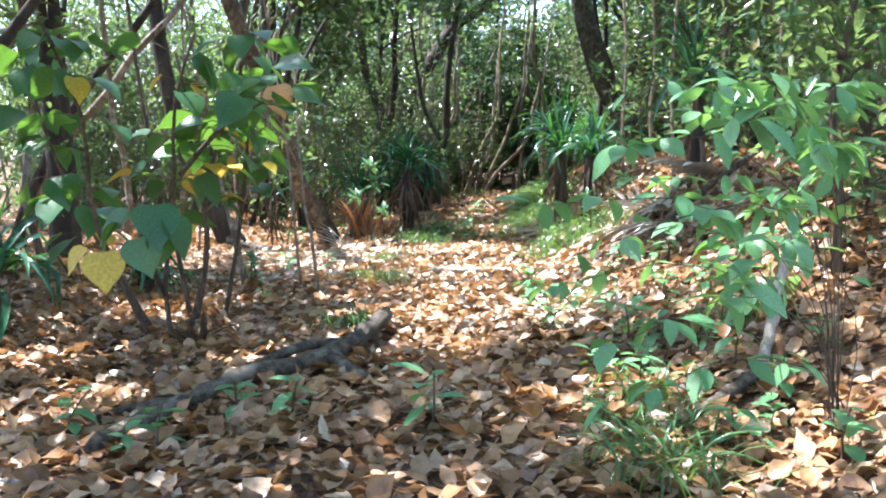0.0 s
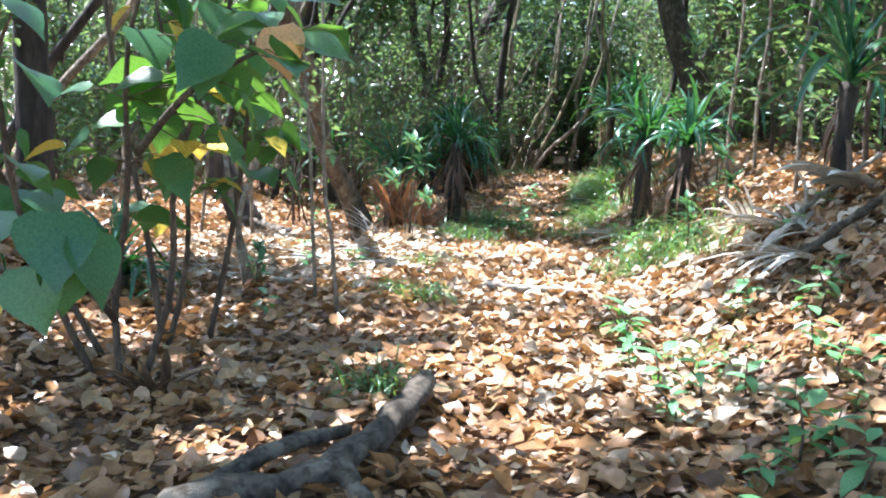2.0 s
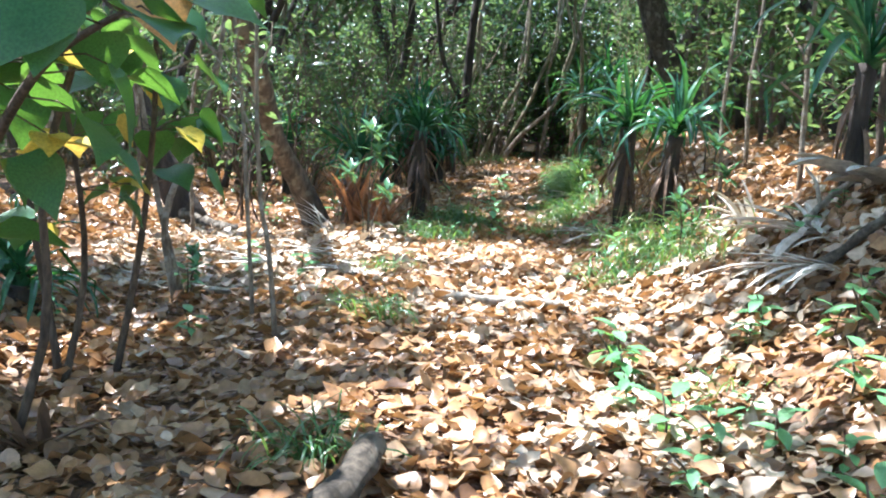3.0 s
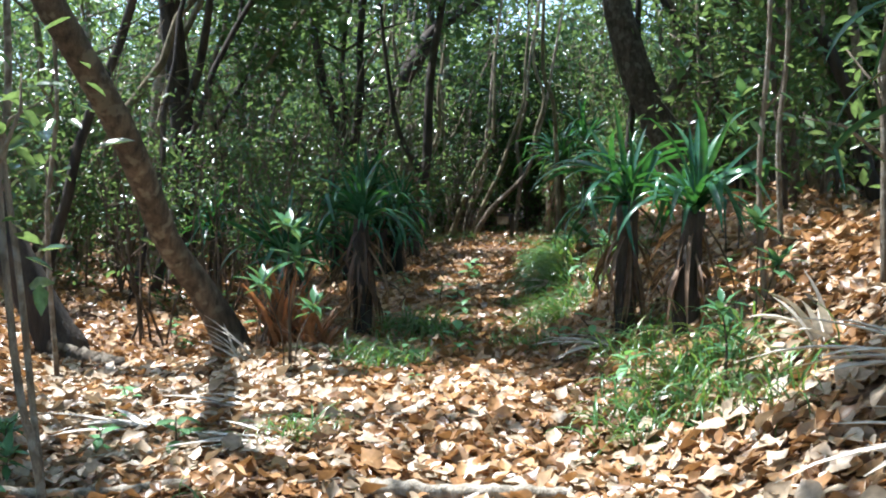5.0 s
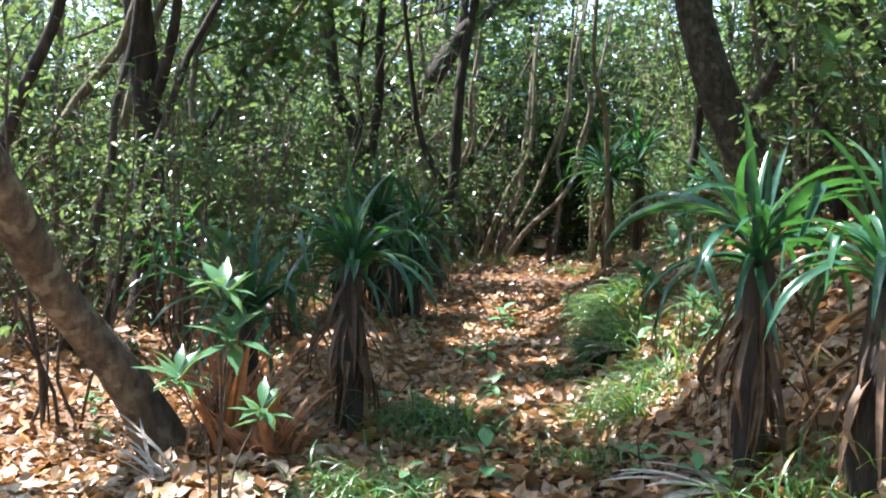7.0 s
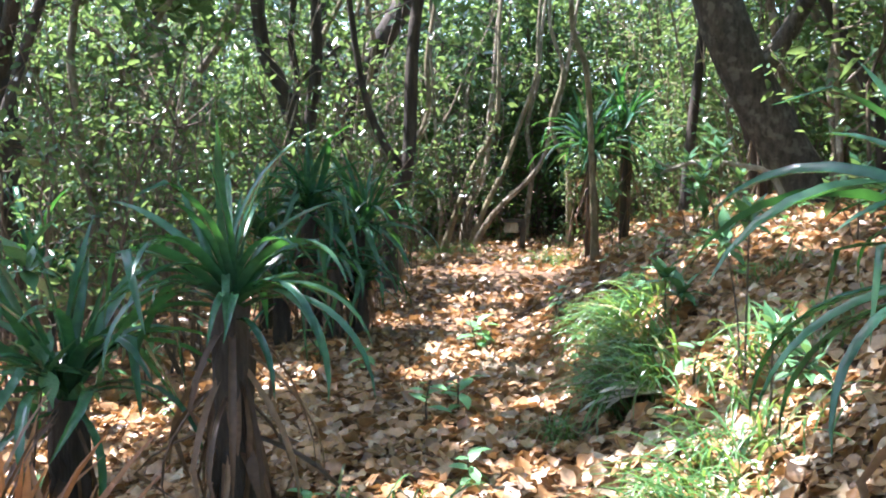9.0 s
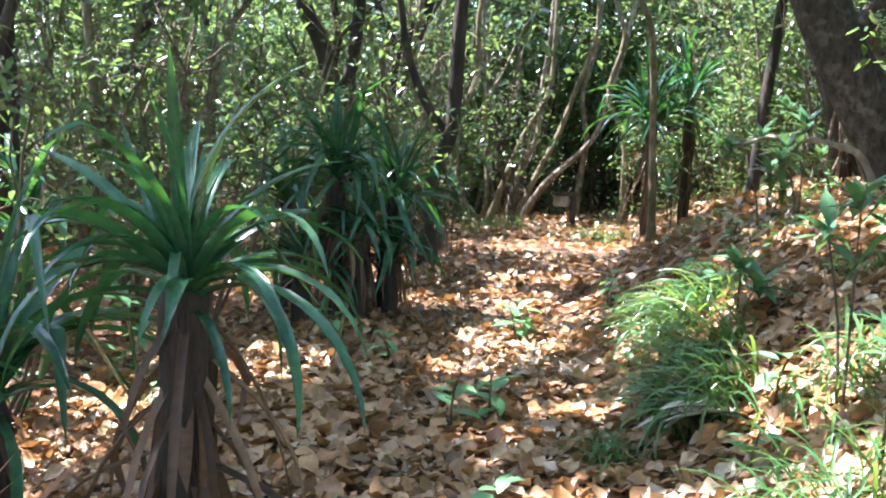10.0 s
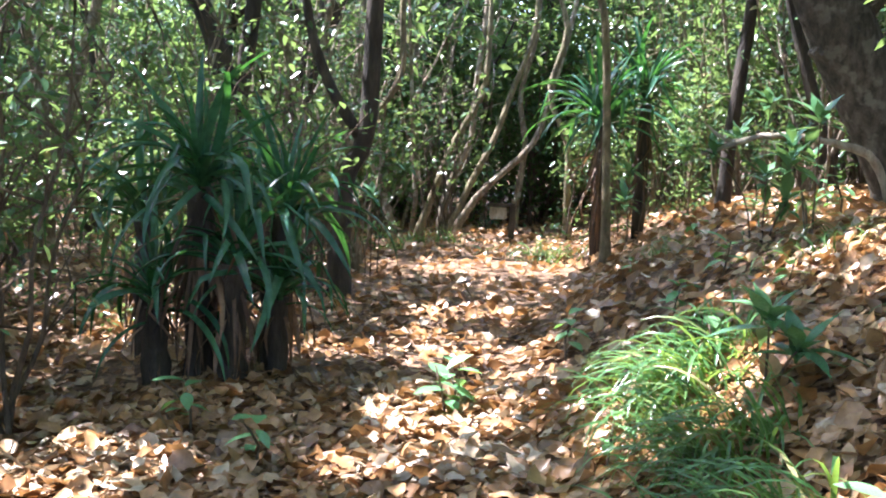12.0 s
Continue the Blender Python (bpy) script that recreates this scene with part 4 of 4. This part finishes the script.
HEART = (0.30, 0.46, 0.50, 0.44, 0.31, 0.13, 0.006)
BROADS, YELLOWS, TANS = leaf_set(HEART, M_BROAD), leaf_set(HEART, M_YELLOW), leaf_set(HEART, M_TAN)
OVALS, ROSETTES = leaf_set((0.01, 0.13, 0.215, 0.245, 0.215, 0.12, 0.008), M_FRESH), leaf_set((0.02, 0.08, 0.145, 0.165, 0.125, 0.04, 0.003), M_ROSETTE)


def stem_part(root, pts, r0, r1, mat, name="stem", n=10):
    line = bend(pts, n)
    part(name, raw_mesh(name, *tube(line, np.linspace(r0, r1, n), 7), mat), root)
    return line


def hang(root, meshes, at, size, yaw, pitch, roll=0, k=0, label="", name="leaf"):
    ob = part(name, meshes[k % len(meshes)], root, label)
    ob.matrix_basis = pose(*at, pitch, roll, yaw) @ Matrix.Scale(size, 4)
    return ob


def broad_shrub():
    """The large-leaved shrub west of the path: several crooked stems, heart-shaped leaves, a few turned yellow."""
    r = np.random.default_rng(61)
    o = np.array(up(-1.95, 7.2))
    root = thing("broadleaf_shrub", o, "shrub with large heart-shaped green leaves and a few yellow ones", "shrub")
    lines = []
    for pts in ([(0, 0, -0.05), (-0.05, 0, 0.5), (0.12, -0.3, 1.1), (0.25, -0.7, 1.75), (0.45, -0.9, 2.2)],
                [(0.05, 0.05, -0.05), (0.28, -0.1, 0.6), (0.35, -0.3, 1.2), (0.65, -0.6, 1.9), (0.8, -0.9, 2.3)],
                [(-0.1, 1.0, -0.05), (0.05, 0.9, 0.6), (0.1, 0.6, 1.3), (0.0, 0.3, 2.2)],
                [(-0.05, 0, 0.4), (0.0, -0.6, 0.75), (0.2, -1.3, 0.98), (0.36, -1.72, 1.06)],
                [(0.2, -0.4, 1.3), (0.6, -0.9, 1.6), (0.95, -1.1, 1.78)],
                [(-0.2, 0.2, -0.05), (-0.5, -0.1, 0.9), (-0.4, -0.6, 1.7), (-0.5, -1.0, 2.3)],
                [(-0.3, 0.6, -0.05), (-0.7, 0.4, 0.8), (-0.9, 0.1, 1.5), (-0.95, -0.2, 2.2)], [(0.1, 1.2, -0.05), (0.3, 1.0, 0.8), (0.45, 0.7, 1.6), (0.5, 0.4, 2.3)]):
        lines.append(stem_part(root, pts, 0.022, 0.008, M_TWIG))
    n = 0
    for li, count, s0, s1, lo in ((0, 24, 0.16, 0.28, 0.5), (1, 26, 0.16, 0.28, 0.5), (2, 22, 0.15, 0.25, 0.5), (4, 12, 0.16, 0.26, 0.35), (5, 26, 0.16, 0.28, 0.45), (6, 28, 0.16, 0.28, 0.4), (7, 26, 0.14, 0.24, 0.4)):
        for i in range(count):
            p0 = lines[li][int(r.uniform(lo, 1) * 9)]
            yaw, ln = r.uniform(0, 360), r.uniform(0.04, 0.3)
            off = np.array([-math.sin(radians(yaw)), math.cos(radians(yaw)), r.uniform(-0.2, 0.5)]) * ln
            part("stalk", raw_mesh("stalk", *tube([p0, p0 + off * 0.6 + (0, 0, 0.02), p0 + off], [0.004, 0.003, 0.0025], 5), M_TWIG), root)
            yel = r.uniform() < 0.10
            hang(root, YELLOWS if yel else BROADS, p0 + off, r.uniform(s0, s1) * (0.8 if yel else 1), yaw, r.uniform(-60, 5), r.normal(0, 18), n, "yellowing leaf" if yel else "")
            n += 1
    end = lines[3][-1]
    for dx, dy, dz, size, yaw, pitch, ms, lab in ((-0.10, 0.05, 0.05, 0.26, 120, -40, BROADS, ""), (0.05, -0.02, 0.10, 0.27, 200, -55, BROADS, ""), (0.12, 0.02, 0.03, 0.25, 250, -50, BROADS, ""),
                                                  (-0.03, -0.04, -0.08, 0.24, 180, -75, BROADS, ""), (0.06, 0.02, -0.05, 0.20, 220, -70, BROADS, ""), (-0.18, 0, 0.0, 0.2, 100, -50, BROADS, ""),
                                                  (-0.24, -0.04, -0.16, 0.24, 190, -76, YELLOWS, "yellow leaf with a brown hole"), (-0.36, 0.02, -0.14, 0.18, 130, -45, YELLOWS, "yellow leaf")):
        hang(root, ms, end + np.array([dx, dy, dz]), size, yaw, pitch, r.normal(0, 8), n, lab)
        n += 1
    tip = lines[4][-1]
    hang(root, TANS, tip + np.array([0.05, -0.02, 0.08]), 0.2, 175, -76, 12, 1, "dead tan leaf hanging from a twig")
    hang(root, BROADS, tip + np.array([0.12, 0.0, 0.02]), 0.24, 265, -12, 25, 2)
    hang(root, BROADS, tip + np.array([-0.05, 0.0, 0.1]), 0.24, 110, -20, -10, 0)
    hang(root, BROADS, tip + np.array([0.05, 0.0, 0.2]), 0.25, 250, 5, 30, 0)


broad_shrub()


def oval_shrub():
    """The bush with oval, paired leaves on the east side near the start."""
    r = np.random.default_rng(62)
    o = np.array(up(1.75, 4.1))
    root = thing("oval_leaf_bush", o, "bush with pairs of soft oval green leaves on thin twigs", "bush")
    n = 0
    ends = ((0.36, 2.76, 1.16, 13), (0.47, 3.4, 0.84, 8), (0.52, 2.5, 0.82, 15), (0.74, 2.32, 1.0, 13), (0.62, 3.0, 1.32, 15), (0.85, 2.6, 1.38, 17), (0.95, 3.2, 1.5, 19), (0.45, 2.9, 1.0, 8),
            (1.15, 2.9, 1.3, 17), (1.2, 3.4, 1.1, 15), (0.8, 3.6, 1.2, 13), (0.62, 2.55, 1.12, 8), (0.56, 2.62, 0.62, 10), (1.1, 3.9, 1.45, 16), (1.35, 3.3, 1.5, 16), (0.75, 3.5, 1.5, 12), (1.3, 4.2, 0.9, 14))
    for k, (x, y, z, count) in enumerate(ends):
        e = np.array((x, y, z)) - o
        b = np.array((r.normal(0, 0.03), r.normal(0, 0.03), -0.04 if k % 3 == 0 else 0.12))
        line = stem_part(root, [b, e * (0.12, 0.12, 0.62) + r.normal(0, 0.04, 3), e * (0.55, 0.55, 1.02) + r.normal(0, 0.03, 3), e], 0.003, 0.0016, M_TWIG, n=9)
        for i in range(int(count * 1.55)):
            p0 = line[min(8, int(8 * r.uniform(0.55, 1.12)))]
            yaw = r.uniform(0, 360)
            off = np.array([-math.sin(radians(yaw)), math.cos(radians(yaw)), 0.2]) * r.uniform(0.01, 0.06)
            hang(root, OVALS, p0 + off, 0.105 * r.uniform(0.75, 1.3), yaw, r.uniform(-55, 15), r.normal(0, 16), n)
            n += 1


oval_shrub()


def rosette_plant(x, y, heights, size, label, seed, spread=0.12):
    """Thin stems that each end in a whorl of long glossy leaves."""
    r = np.random.default_rng(seed)
    root = thing("young_shrub", up(x, y), label, "shrub", "young glossy shrubs")
    for k, h in enumerate(heights):
        a = r.uniform(0, 2 * math.pi)
        e = np.array([math.cos(a), math.sin(a), 0]) * spread * k ** 0.5 * 1.4 + np.array([0, 0, h])
        stem_part(root, [(e[0] * 0.2, e[1] * 0.2, -0.04), (e[0] * 0.3, e[1] * 0.6, h * 0.5), e], 0.008, 0.004, M_TWIG, n=7)
        for i in range(14):
            hang(root, ROSETTES, e + (0, 0, r.uniform(-0.05, 0.03)), size * r.uniform(0.75, 1.15), i * 137.5 + r.uniform(-12, 12), 64 - i * 6.2 + r.uniform(-8, 8), 0, i)


G = "young shrub with whorls of long glossy green leaves"
rosette_plant(-0.9, 13.0, (1.12, 0.92, 0.7, 0.5), 0.2, G, 71, 0.1)
rosette_plant(-1.35, 14.9, (1.3, 0.9), 0.22, G, 72)
rosette_plant(2.0, 17.75, (0.35, 0.25), 0.24, G, 73)
rosette_plant(2.95, 19.6, (0.75, 0.5, 0.6), 0.24, G, 74)
rosette_plant(2.75, 13.9, (1.3, 1.0, 1.6), 0.22, G, 75, 0.25)
rosette_plant(1.75, 11.0, (0.35, 0.5, 0.2), 0.16, G, 76)
rosette_plant(2.15, 11.7, (0.7, 0.45), 0.18, G, 77)
rosette_plant(0.15, 24.2, (0.9, 0.7, 1.2), 0.2, G, 78, 0.2)
rosette_plant(-2.1, 10.9, (0.3, 0.2), 0.15, G, 79)
rosette_plant(3.0, 24.6, (0.9, 0.6, 1.2), 0.26, G, 80, 0.3)
rosette_plant(1.98, 16.0, (0.95, 0.8), 0.2, G, 83, 0.1)
rosette_plant(3.3, 17.6, (0.5, 0.35), 0.2, G, 84)
rosette_plant(2.95, 20.4, (0.45, 0.3, 0.6), 0.2, G, 86, 0.2)
rosette_plant(3.7, 22.4, (0.9, 0.6, 0.4), 0.26, G, 85, 0.2)
rosette_plant(1.9, 15.4, (0.5, 0.35), 0.16, G, 81)
rosette_plant(-1.6, 17.6, (0.4, 0.6), 0.16, G, 82)


def seedling(seed):
    r = np.random.default_rng(seed)
    root = thing("seedling", (0, 0, 0), "small green seedling sprouting from the leaf litter", "seedling", "seedlings on the forest floor")
    stem_part(root, [(0, 0, -0.03), (0.01, 0, 0.06), (r.normal(0, 0.02), r.normal(0, 0.02), 0.13)], 0.004, 0.002, M_TWIG, n=5)
    for i in range(7):
        hang(root, OVALS, (0, 0, 0.05 + 0.012 * i), r.uniform(0.05, 0.085), i * 137.5, r.uniform(-15, 35), 0, i)
    return root


r = np.random.default_rng(31)
for k, sd in enumerate((seedling(91), seedling(92), seedling(93))):
    pts = [(r.uniform(0.75, 2.1), r.uniform(3.6, 8.6)) for i in range(16)] + [(r.uniform(-2.0, 0.3), r.uniform(4.4, 5.2)) for i in range(2)]
    pts += [(r.uniform(-0.6, 0.9), r.uniform(12, 20)) for i in range(4)] + [(r.uniform(1.2, 2.6), r.uniform(9, 20)) for i in range(6)] + [(r.uniform(2.3, 4.0), r.uniform(17, 22.5)) for i in range(4)] + [(r.uniform(-3.2, -1.2), r.uniform(9, 18)) for i in range(5)]
    place(sd, pts, 95 + k, (0.8, 1.7))


# ---- thin stems in the open ----
def pole(pts, r0, r1, mat, label, twigs=0, leaves=0, seed=0):
    r = np.random.default_rng(seed + 700)
    o = np.array(pts[0])
    root = thing("sapling", o, label, "sapling", "thin stems beside the path")
    line = bend(np.array(pts) - o, 16)
    line[0, 2] -= 0.06
    part("stem", raw_mesh("stem", *tube(line, np.linspace(r0, r1, 16), 8, 0.06, r), mat), root)
    tips = [line[-1]]
    for i in range(twigs):
        b = line[int(r.uniform(5, 15))]
        e = b + np.array([r.normal(0, 0.25), r.normal(0, 0.25), r.uniform(0.1, 0.45)])
        part("twig", raw_mesh("twig", *tube([b, (b + e) / 2 + r.normal(0, 0.03, 3), e], [r0 * 0.5, r0 * 0.35, r0 * 0.15], 5), mat), root)
        tips += [e, (b + e) / 2]
    if leaves:
        p, tn = leaf_cloud(r, np.array(tips), (0.12, 0.12, 0.1), leaves)
        tagged(part("foliage", scattered("foliage", PLAIN, p, tn, r.uniform(0.07, 0.13, leaves), M_GREEN), root), kind="stuff")


S = "thin crooked stem rising from the leaf litter"
pole([up(-1.33, 9.5), (-1.38, 9.5, 0.56), (-1.43, 9.5, 1.2), (-1.5, 9.5, 1.8), (-1.56, 9.5, 2.2), (-1.7, 9.5, 3.2)], 0.015, 0.009, M_STEM, S, 4, 34, 1)
pole([up(-1.08, 8.95), (-1.15, 8.95, 0.54), (-1.2, 8.95, 0.78), (-1.24, 8.95, 1.3), (-1.27, 8.95, 2.0), (-1.35, 8.95, 3.0)], 0.017, 0.009, M_STEM, S, 4, 34, 2)
pole([up(-2.02, 10.2), (-2.12, 10.2, 0.45), (-1.95, 10.2, 1.0), (-1.75, 10.2, 1.7), (-1.7, 10.1, 2.8)], 0.03, 0.014, M_STEM, S, 4, 50, 3)
pole([up(-2.0, 10.3), (-2.2, 10.3, 0.6), (-2.35, 10.3, 1.4), (-2.6, 10.2, 2.8)], 0.026, 0.013, M_STEM, S, 4, 50, 4)
pole([up(-2.1, 8.3), (-2.25, 8.3, 0.7), (-2.4, 8.2, 1.5), (-2.5, 8.0, 2.8)], 0.024, 0.012, M_TWIG, S, 3, 40, 5)
pole([up(-3.1, 12.5), (-3.05, 12.5, 1.0), (-3.2, 12.5, 2.2), (-3.2, 12.4, 3.6)], 0.02, 0.012, M_STEM, S, 3, 30, 6)
pole([up(-2.7, 13.2), (-2.75, 13.2, 1.1), (-2.65, 13.2, 2.2), (-2.8, 13.2, 3.8)], 0.022, 0.012, M_STEM, S, 3, 30, 7)
pole([up(3.0, 13.6), (2.95, 13.6, 1.8), (3.0, 13.6, 2.6), (2.9, 13.5, 4.2)], 0.026, 0.016, M_STEM, "pale upright stem on the bank", 2, 20, 8)
pole([up(2.75, 11.3), (2.72, 11.3, 1.6), (2.7, 11.3, 2.3), (2.8, 11.2, 3.8)], 0.026, 0.016, M_STEM, "pale upright stem on the bank", 3, 30, 9)
pole([up(3.2, 10.9), (3.15, 10.9, 1.8), (3.2, 10.9, 2.6), (3.1, 10.9, 4.2)], 0.03, 0.02, M_TWIG, "brown upright stem on the bank", 2, 20, 10)
pole([up(2.35, 12.1), (2.3, 12.15, 1.5), (2.32, 12.1, 2.6), (2.2, 12.1, 4.0)], 0.022, 0.013, M_STEM, "pale upright stem behind the screw pine", 2, 20, 11)


# ---- fallen wood and debris ----
def fallen(name, pts, r0, r1, mat, label, category, branches=(), wob=0.12, seed=0):
    rr = np.random.default_rng(seed + 50)
    o = np.array(pts[0])
    root = thing(name, o, label, category)
    line = bend(np.array(pts) - o, 30) + rr.normal(0, r0 * 0.12, (30, 3))
    part("stem", raw_mesh("stem", *tube(line, np.linspace(r0, r1, 30) * rr.uniform(0.82, 1.16, 30), 12, wob, rr), mat), root)
    for bp, a, b in branches:
        ln = bend(np.array(bp) - o, 12)
        part("branch", raw_mesh("branch", *tube(ln, np.linspace(a, b, 12), 9, wob, rr), mat), root)
    return root


def low(x, y, dz):
    return (x, y, gz(x, y) + dz)


fallen("fallen_branch", [low(-0.33, 6.75, 0.17), low(-0.42, 6.35, 0.15), low(-0.52, 5.98, 0.11), low(-0.74, 5.62, 0.09), low(-1.12, 5.52, 0.09), low(-1.27, 5.18, 0.085), low(-1.46, 4.95, 0.07), low(-1.62, 4.55, 0.06)],
       0.062, 0.042, M_LOG, "forked grey-brown fallen branch with flaking bark on dry leaves", "branch",
       [([low(-0.6, 5.82, 0.08), low(-0.48, 5.55, 0.06), low(-0.34, 5.33, 0.045)], 0.045, 0.028), ([low(-1.1, 5.53, 0.08), low(-0.86, 5.88, 0.1), low(-0.62, 6.18, 0.09)], 0.042, 0.026),
        ([low(-1.25, 5.2, 0.06), low(-1.5, 5.25, 0.05), low(-1.8, 5.15, 0.04)], 0.035, 0.02)])
fallen("fallen_stick", [low(-0.13, 10.2, 0.07), low(0.2, 10.16, 0.085), low(0.5, 10.12, 0.085), low(0.78, 10.08, 0.07)], 0.042, 0.026, M_DEADWOOD, "pale bleached stick lying across the path", "stick", seed=2)
fallen("fallen_pole", [low(-2.6, 10.7, 0.06), low(-2.0, 10.55, 0.07), low(-1.5, 10.45, 0.06), low(-1.0, 10.35, 0.05)], 0.03, 0.02, M_DEADWOOD, "long pale fallen pole on the litter", "stick", seed=3)
fallen("fallen_log", [low(-3.05, 14.0, 0.1), low(-2.75, 13.95, 0.09), low(-2.4, 13.8, 0.07)], 0.075, 0.06, M_LOG, "short grey log lying beside the dark trunk", "log", seed=4)
fallen("propped_stick", [low(1.72, 5.0, 0.0), (1.86, 5.25, 0.42), (2.1, 5.6, 0.95)], 0.03, 0.026, M_DEADWOOD, "grey weathered stick standing slanted in the litter", "stick", seed=5)
fallen("fallen_branch", [low(1.05, 4.3, 0.05), low(1.35, 4.6, 0.06), low(1.7, 4.95, 0.07)], 0.03, 0.04, M_LOG, "dark fallen branch among dry leaves", "branch", seed=6)
fallen("bent_branch", [up(4.04, 20.75, 0.0), (3.89, 20.72, 1.41), (3.74, 20.7, 1.53), (3.43, 20.7, 1.6), (3.18, 20.7, 1.62), (2.94, 20.7, 1.59), (2.58, 20.7, 1.46)], 0.036, 0.018, M_DEADWOOD, "pale bent branch arching over the bank", "branch", [([(2.94, 20.7, 1.59), (2.76, 20.7, 1.57), (2.59, 20.65, 1.67)], 0.018, 0.008)], seed=7)
fallen("fallen_branch", [low(1.95, 9.4, 0.1), low(2.4, 9.9, 0.15), low(3.1, 10.4, 0.2)], 0.03, 0.02, M_DEADWOOD, "bleached branch on the bank", "branch", [([low(2.4, 9.9, 0.15), low(2.5, 10.3, 0.25), low(2.6, 10.8, 0.3)], 0.02, 0.01)], seed=8)
fallen("fallen_branch", [low(2.0, 9.0, 0.1), low(2.6, 9.1, 0.15), low(3.2, 9.4, 0.15)], 0.035, 0.025, M_LOG, "grey fallen branch on the bank", "branch", seed=9)
for k in range(16):
    rr = np.random.default_rng(800 + k)
    x, y = ((rr.uniform(-3, 1), rr.uniform(4, 9)) if k < 6 else (rr.uniform(-3, 2.5), rr.uniform(9, 22)))
    a, ln = rr.uniform(0, 6.28), rr.uniform(0.25, 0.7)
    fallen("twig", [low(x, y, 0.05), low(x + math.cos(a) * ln * 0.5, y + math.sin(a) * ln * 0.5, 0.055), low(x + math.cos(a) * ln, y + math.sin(a) * ln, 0.05)],
           0.009, 0.005, (M_DEADWOOD, M_TWIG)[k % 2], "dry twig on the leaf litter", "twig", seed=20 + k)


def dry_frond(name, x, y, z, straps, length, label, mat, seed, rise=(50, 85), yaw0=0, spread=360, width=0.02):
    """A heap or standing spray of dry strap leaves."""
    r = np.random.default_rng(seed)
    root = thing(name, (x, y, gz(x, y) + z), label, "dry frond")
    for i in range(straps):
        a = r.uniform(*rise)
        me = raw_mesh("strap", *arch(length * r.uniform(0.6, 1.1), width * r.uniform(0.7, 1.4), a, a - r.uniform(10, 50), 6, 0.5), mat)
        ob = part("strap", me, root)
        ob.matrix_basis = pose(r.normal(0, 0.06), r.normal(0, 0.06), 0, 0, 0, yaw0 + r.uniform(-0.5, 0.5) * spread)
    return root


dry_frond("dead_frond", -1.12, 14.15, -0.02, 44, 0.85, "rust-brown dead frond standing against the leaning trunk", M_RUST, 1)
dry_frond("dead_frond", -0.85, 13.95, -0.02, 34, 0.6, "rust-brown dry fronds at the foot of the trunk", M_RUST, 2, (40, 88))
dry_frond("bleached_frond", -1.25, 14.0, 0.1, 7, 0.85, "bleached broken frond leaning on the trunk", M_STRAW, 3, (70, 86), -60, 70, 0.014)
dry_frond("dry_frond_heap", -0.95, 12.0, 0.03, 14, 0.7, "pale dry frond lying flat in the sun", M_PALE, 4, (0, 10), 60, 60, 0.018)
dry_frond("dry_frond_heap", 1.5, 13.1, 0.05, 12, 0.5, "bleached dead leaves below the screw pine", M_PALE, 5, (0, 14), 60, 90)
dry_frond("bleached_frond", 2.25, 10.9, 0.02, 9, 0.42, "bleached curled frond standing on the bank", M_PALE, 6, (30, 80), 0, 300, 0.035)
dry_frond("dry_frond_heap", 2.3, 9.6, 0.06, 22, 0.8, "heap of pale dry fronds on the bank", M_PALE, 7, (0, 22), 60, 200, 0.022)
dry_frond("dry_frond_heap", 2.15, 8.9, 0.06, 14, 0.7, "grey dry fronds lying on the bank", M_PALE, 8, (0, 15), 90, 120, 0.02)
dry_frond("bleached_frond", 2.75, 9.8, 0.1, 7, 0.6, "broad bleached sheath lying on the bank", M_PALE, 9, (5, 30), 90, 60, 0.09)
dry_frond("dry_frond_heap", -2.5, 11.0, 0.04, 16, 0.7, "pale dry fronds fallen on the litter", M_PALE, 10, (0, 12), 80, 90, 0.018)
dry_frond("bleached_frond", -1.35, 13.7, 0.02, 10, 0.6, "bleached arching frond at the foot of the leaning trunk", M_PALE, 13, (20, 50), 60, 120, 0.011)
dry_frond("dry_frond_heap", -1.55, 11.7, 0.05, 16, 0.75, "pale dry frond lying flat in the sun", M_PALE, 14, (0, 14), 70, 80, 0.02)
dry_frond("dry_frond_heap", -2.0, 12.5, 0.05, 14, 0.7, "bleached fronds scattered over the litter", M_PALE, 15, (0, 14), 110, 100, 0.018)
dry_frond("dry_frond_heap", -0.7, 11.0, 0.05, 10, 0.6, "pale dry frond lying flat in the sun", M_PALE, 16, (0, 10), 80, 70, 0.016)
dry_frond("dead_frond", -1.75, 7.15, 0.0, 12, 0.35, "dark dry stubs at the foot of the shrub", M_STRAW, 11, (35, 80), 180, 200, 0.025)
dry_frond("dry_frond_heap", 1.6, 16.5, 0.08, 12, 0.45, "pale dead leaves below the grass", M_PALE, 12, (0, 14), 90, 120, 0.03)


def marker_post():
    root = thing("marker_post", up(2.13, 28.5), "low dark wooden marker post with a pale board", "post")
    def box(name, sx, sy, sz, at, mat, label=""):
        bm = bmesh.new()
        bmesh.ops.create_cube(bm, size=1)
        bmesh.ops.scale(bm, vec=(sx, sy, sz), verts=bm.verts)
        bmesh.ops.bevel(bm, geom=bm.edges, offset=0.008, segments=2, affect="EDGES")
        me = bpy.data.meshes.new(name)
        bm.to_mesh(me)
        bm.free()
        me.materials.append(mat)
        ob = part(name, me, root, label)
        ob.location = at
    box("upright", 0.09, 0.09, 0.62, (0.02, 0, 0.22), M_DARK)
    box("top_bar", 0.42, 0.10, 0.05, (-0.15, 0, 0.53), M_DARK)
    box("board", 0.26, 0.03, 0.18, (-0.19, 0.0, 0.40), M_DEADWOOD, "pale weathered board")


marker_post()
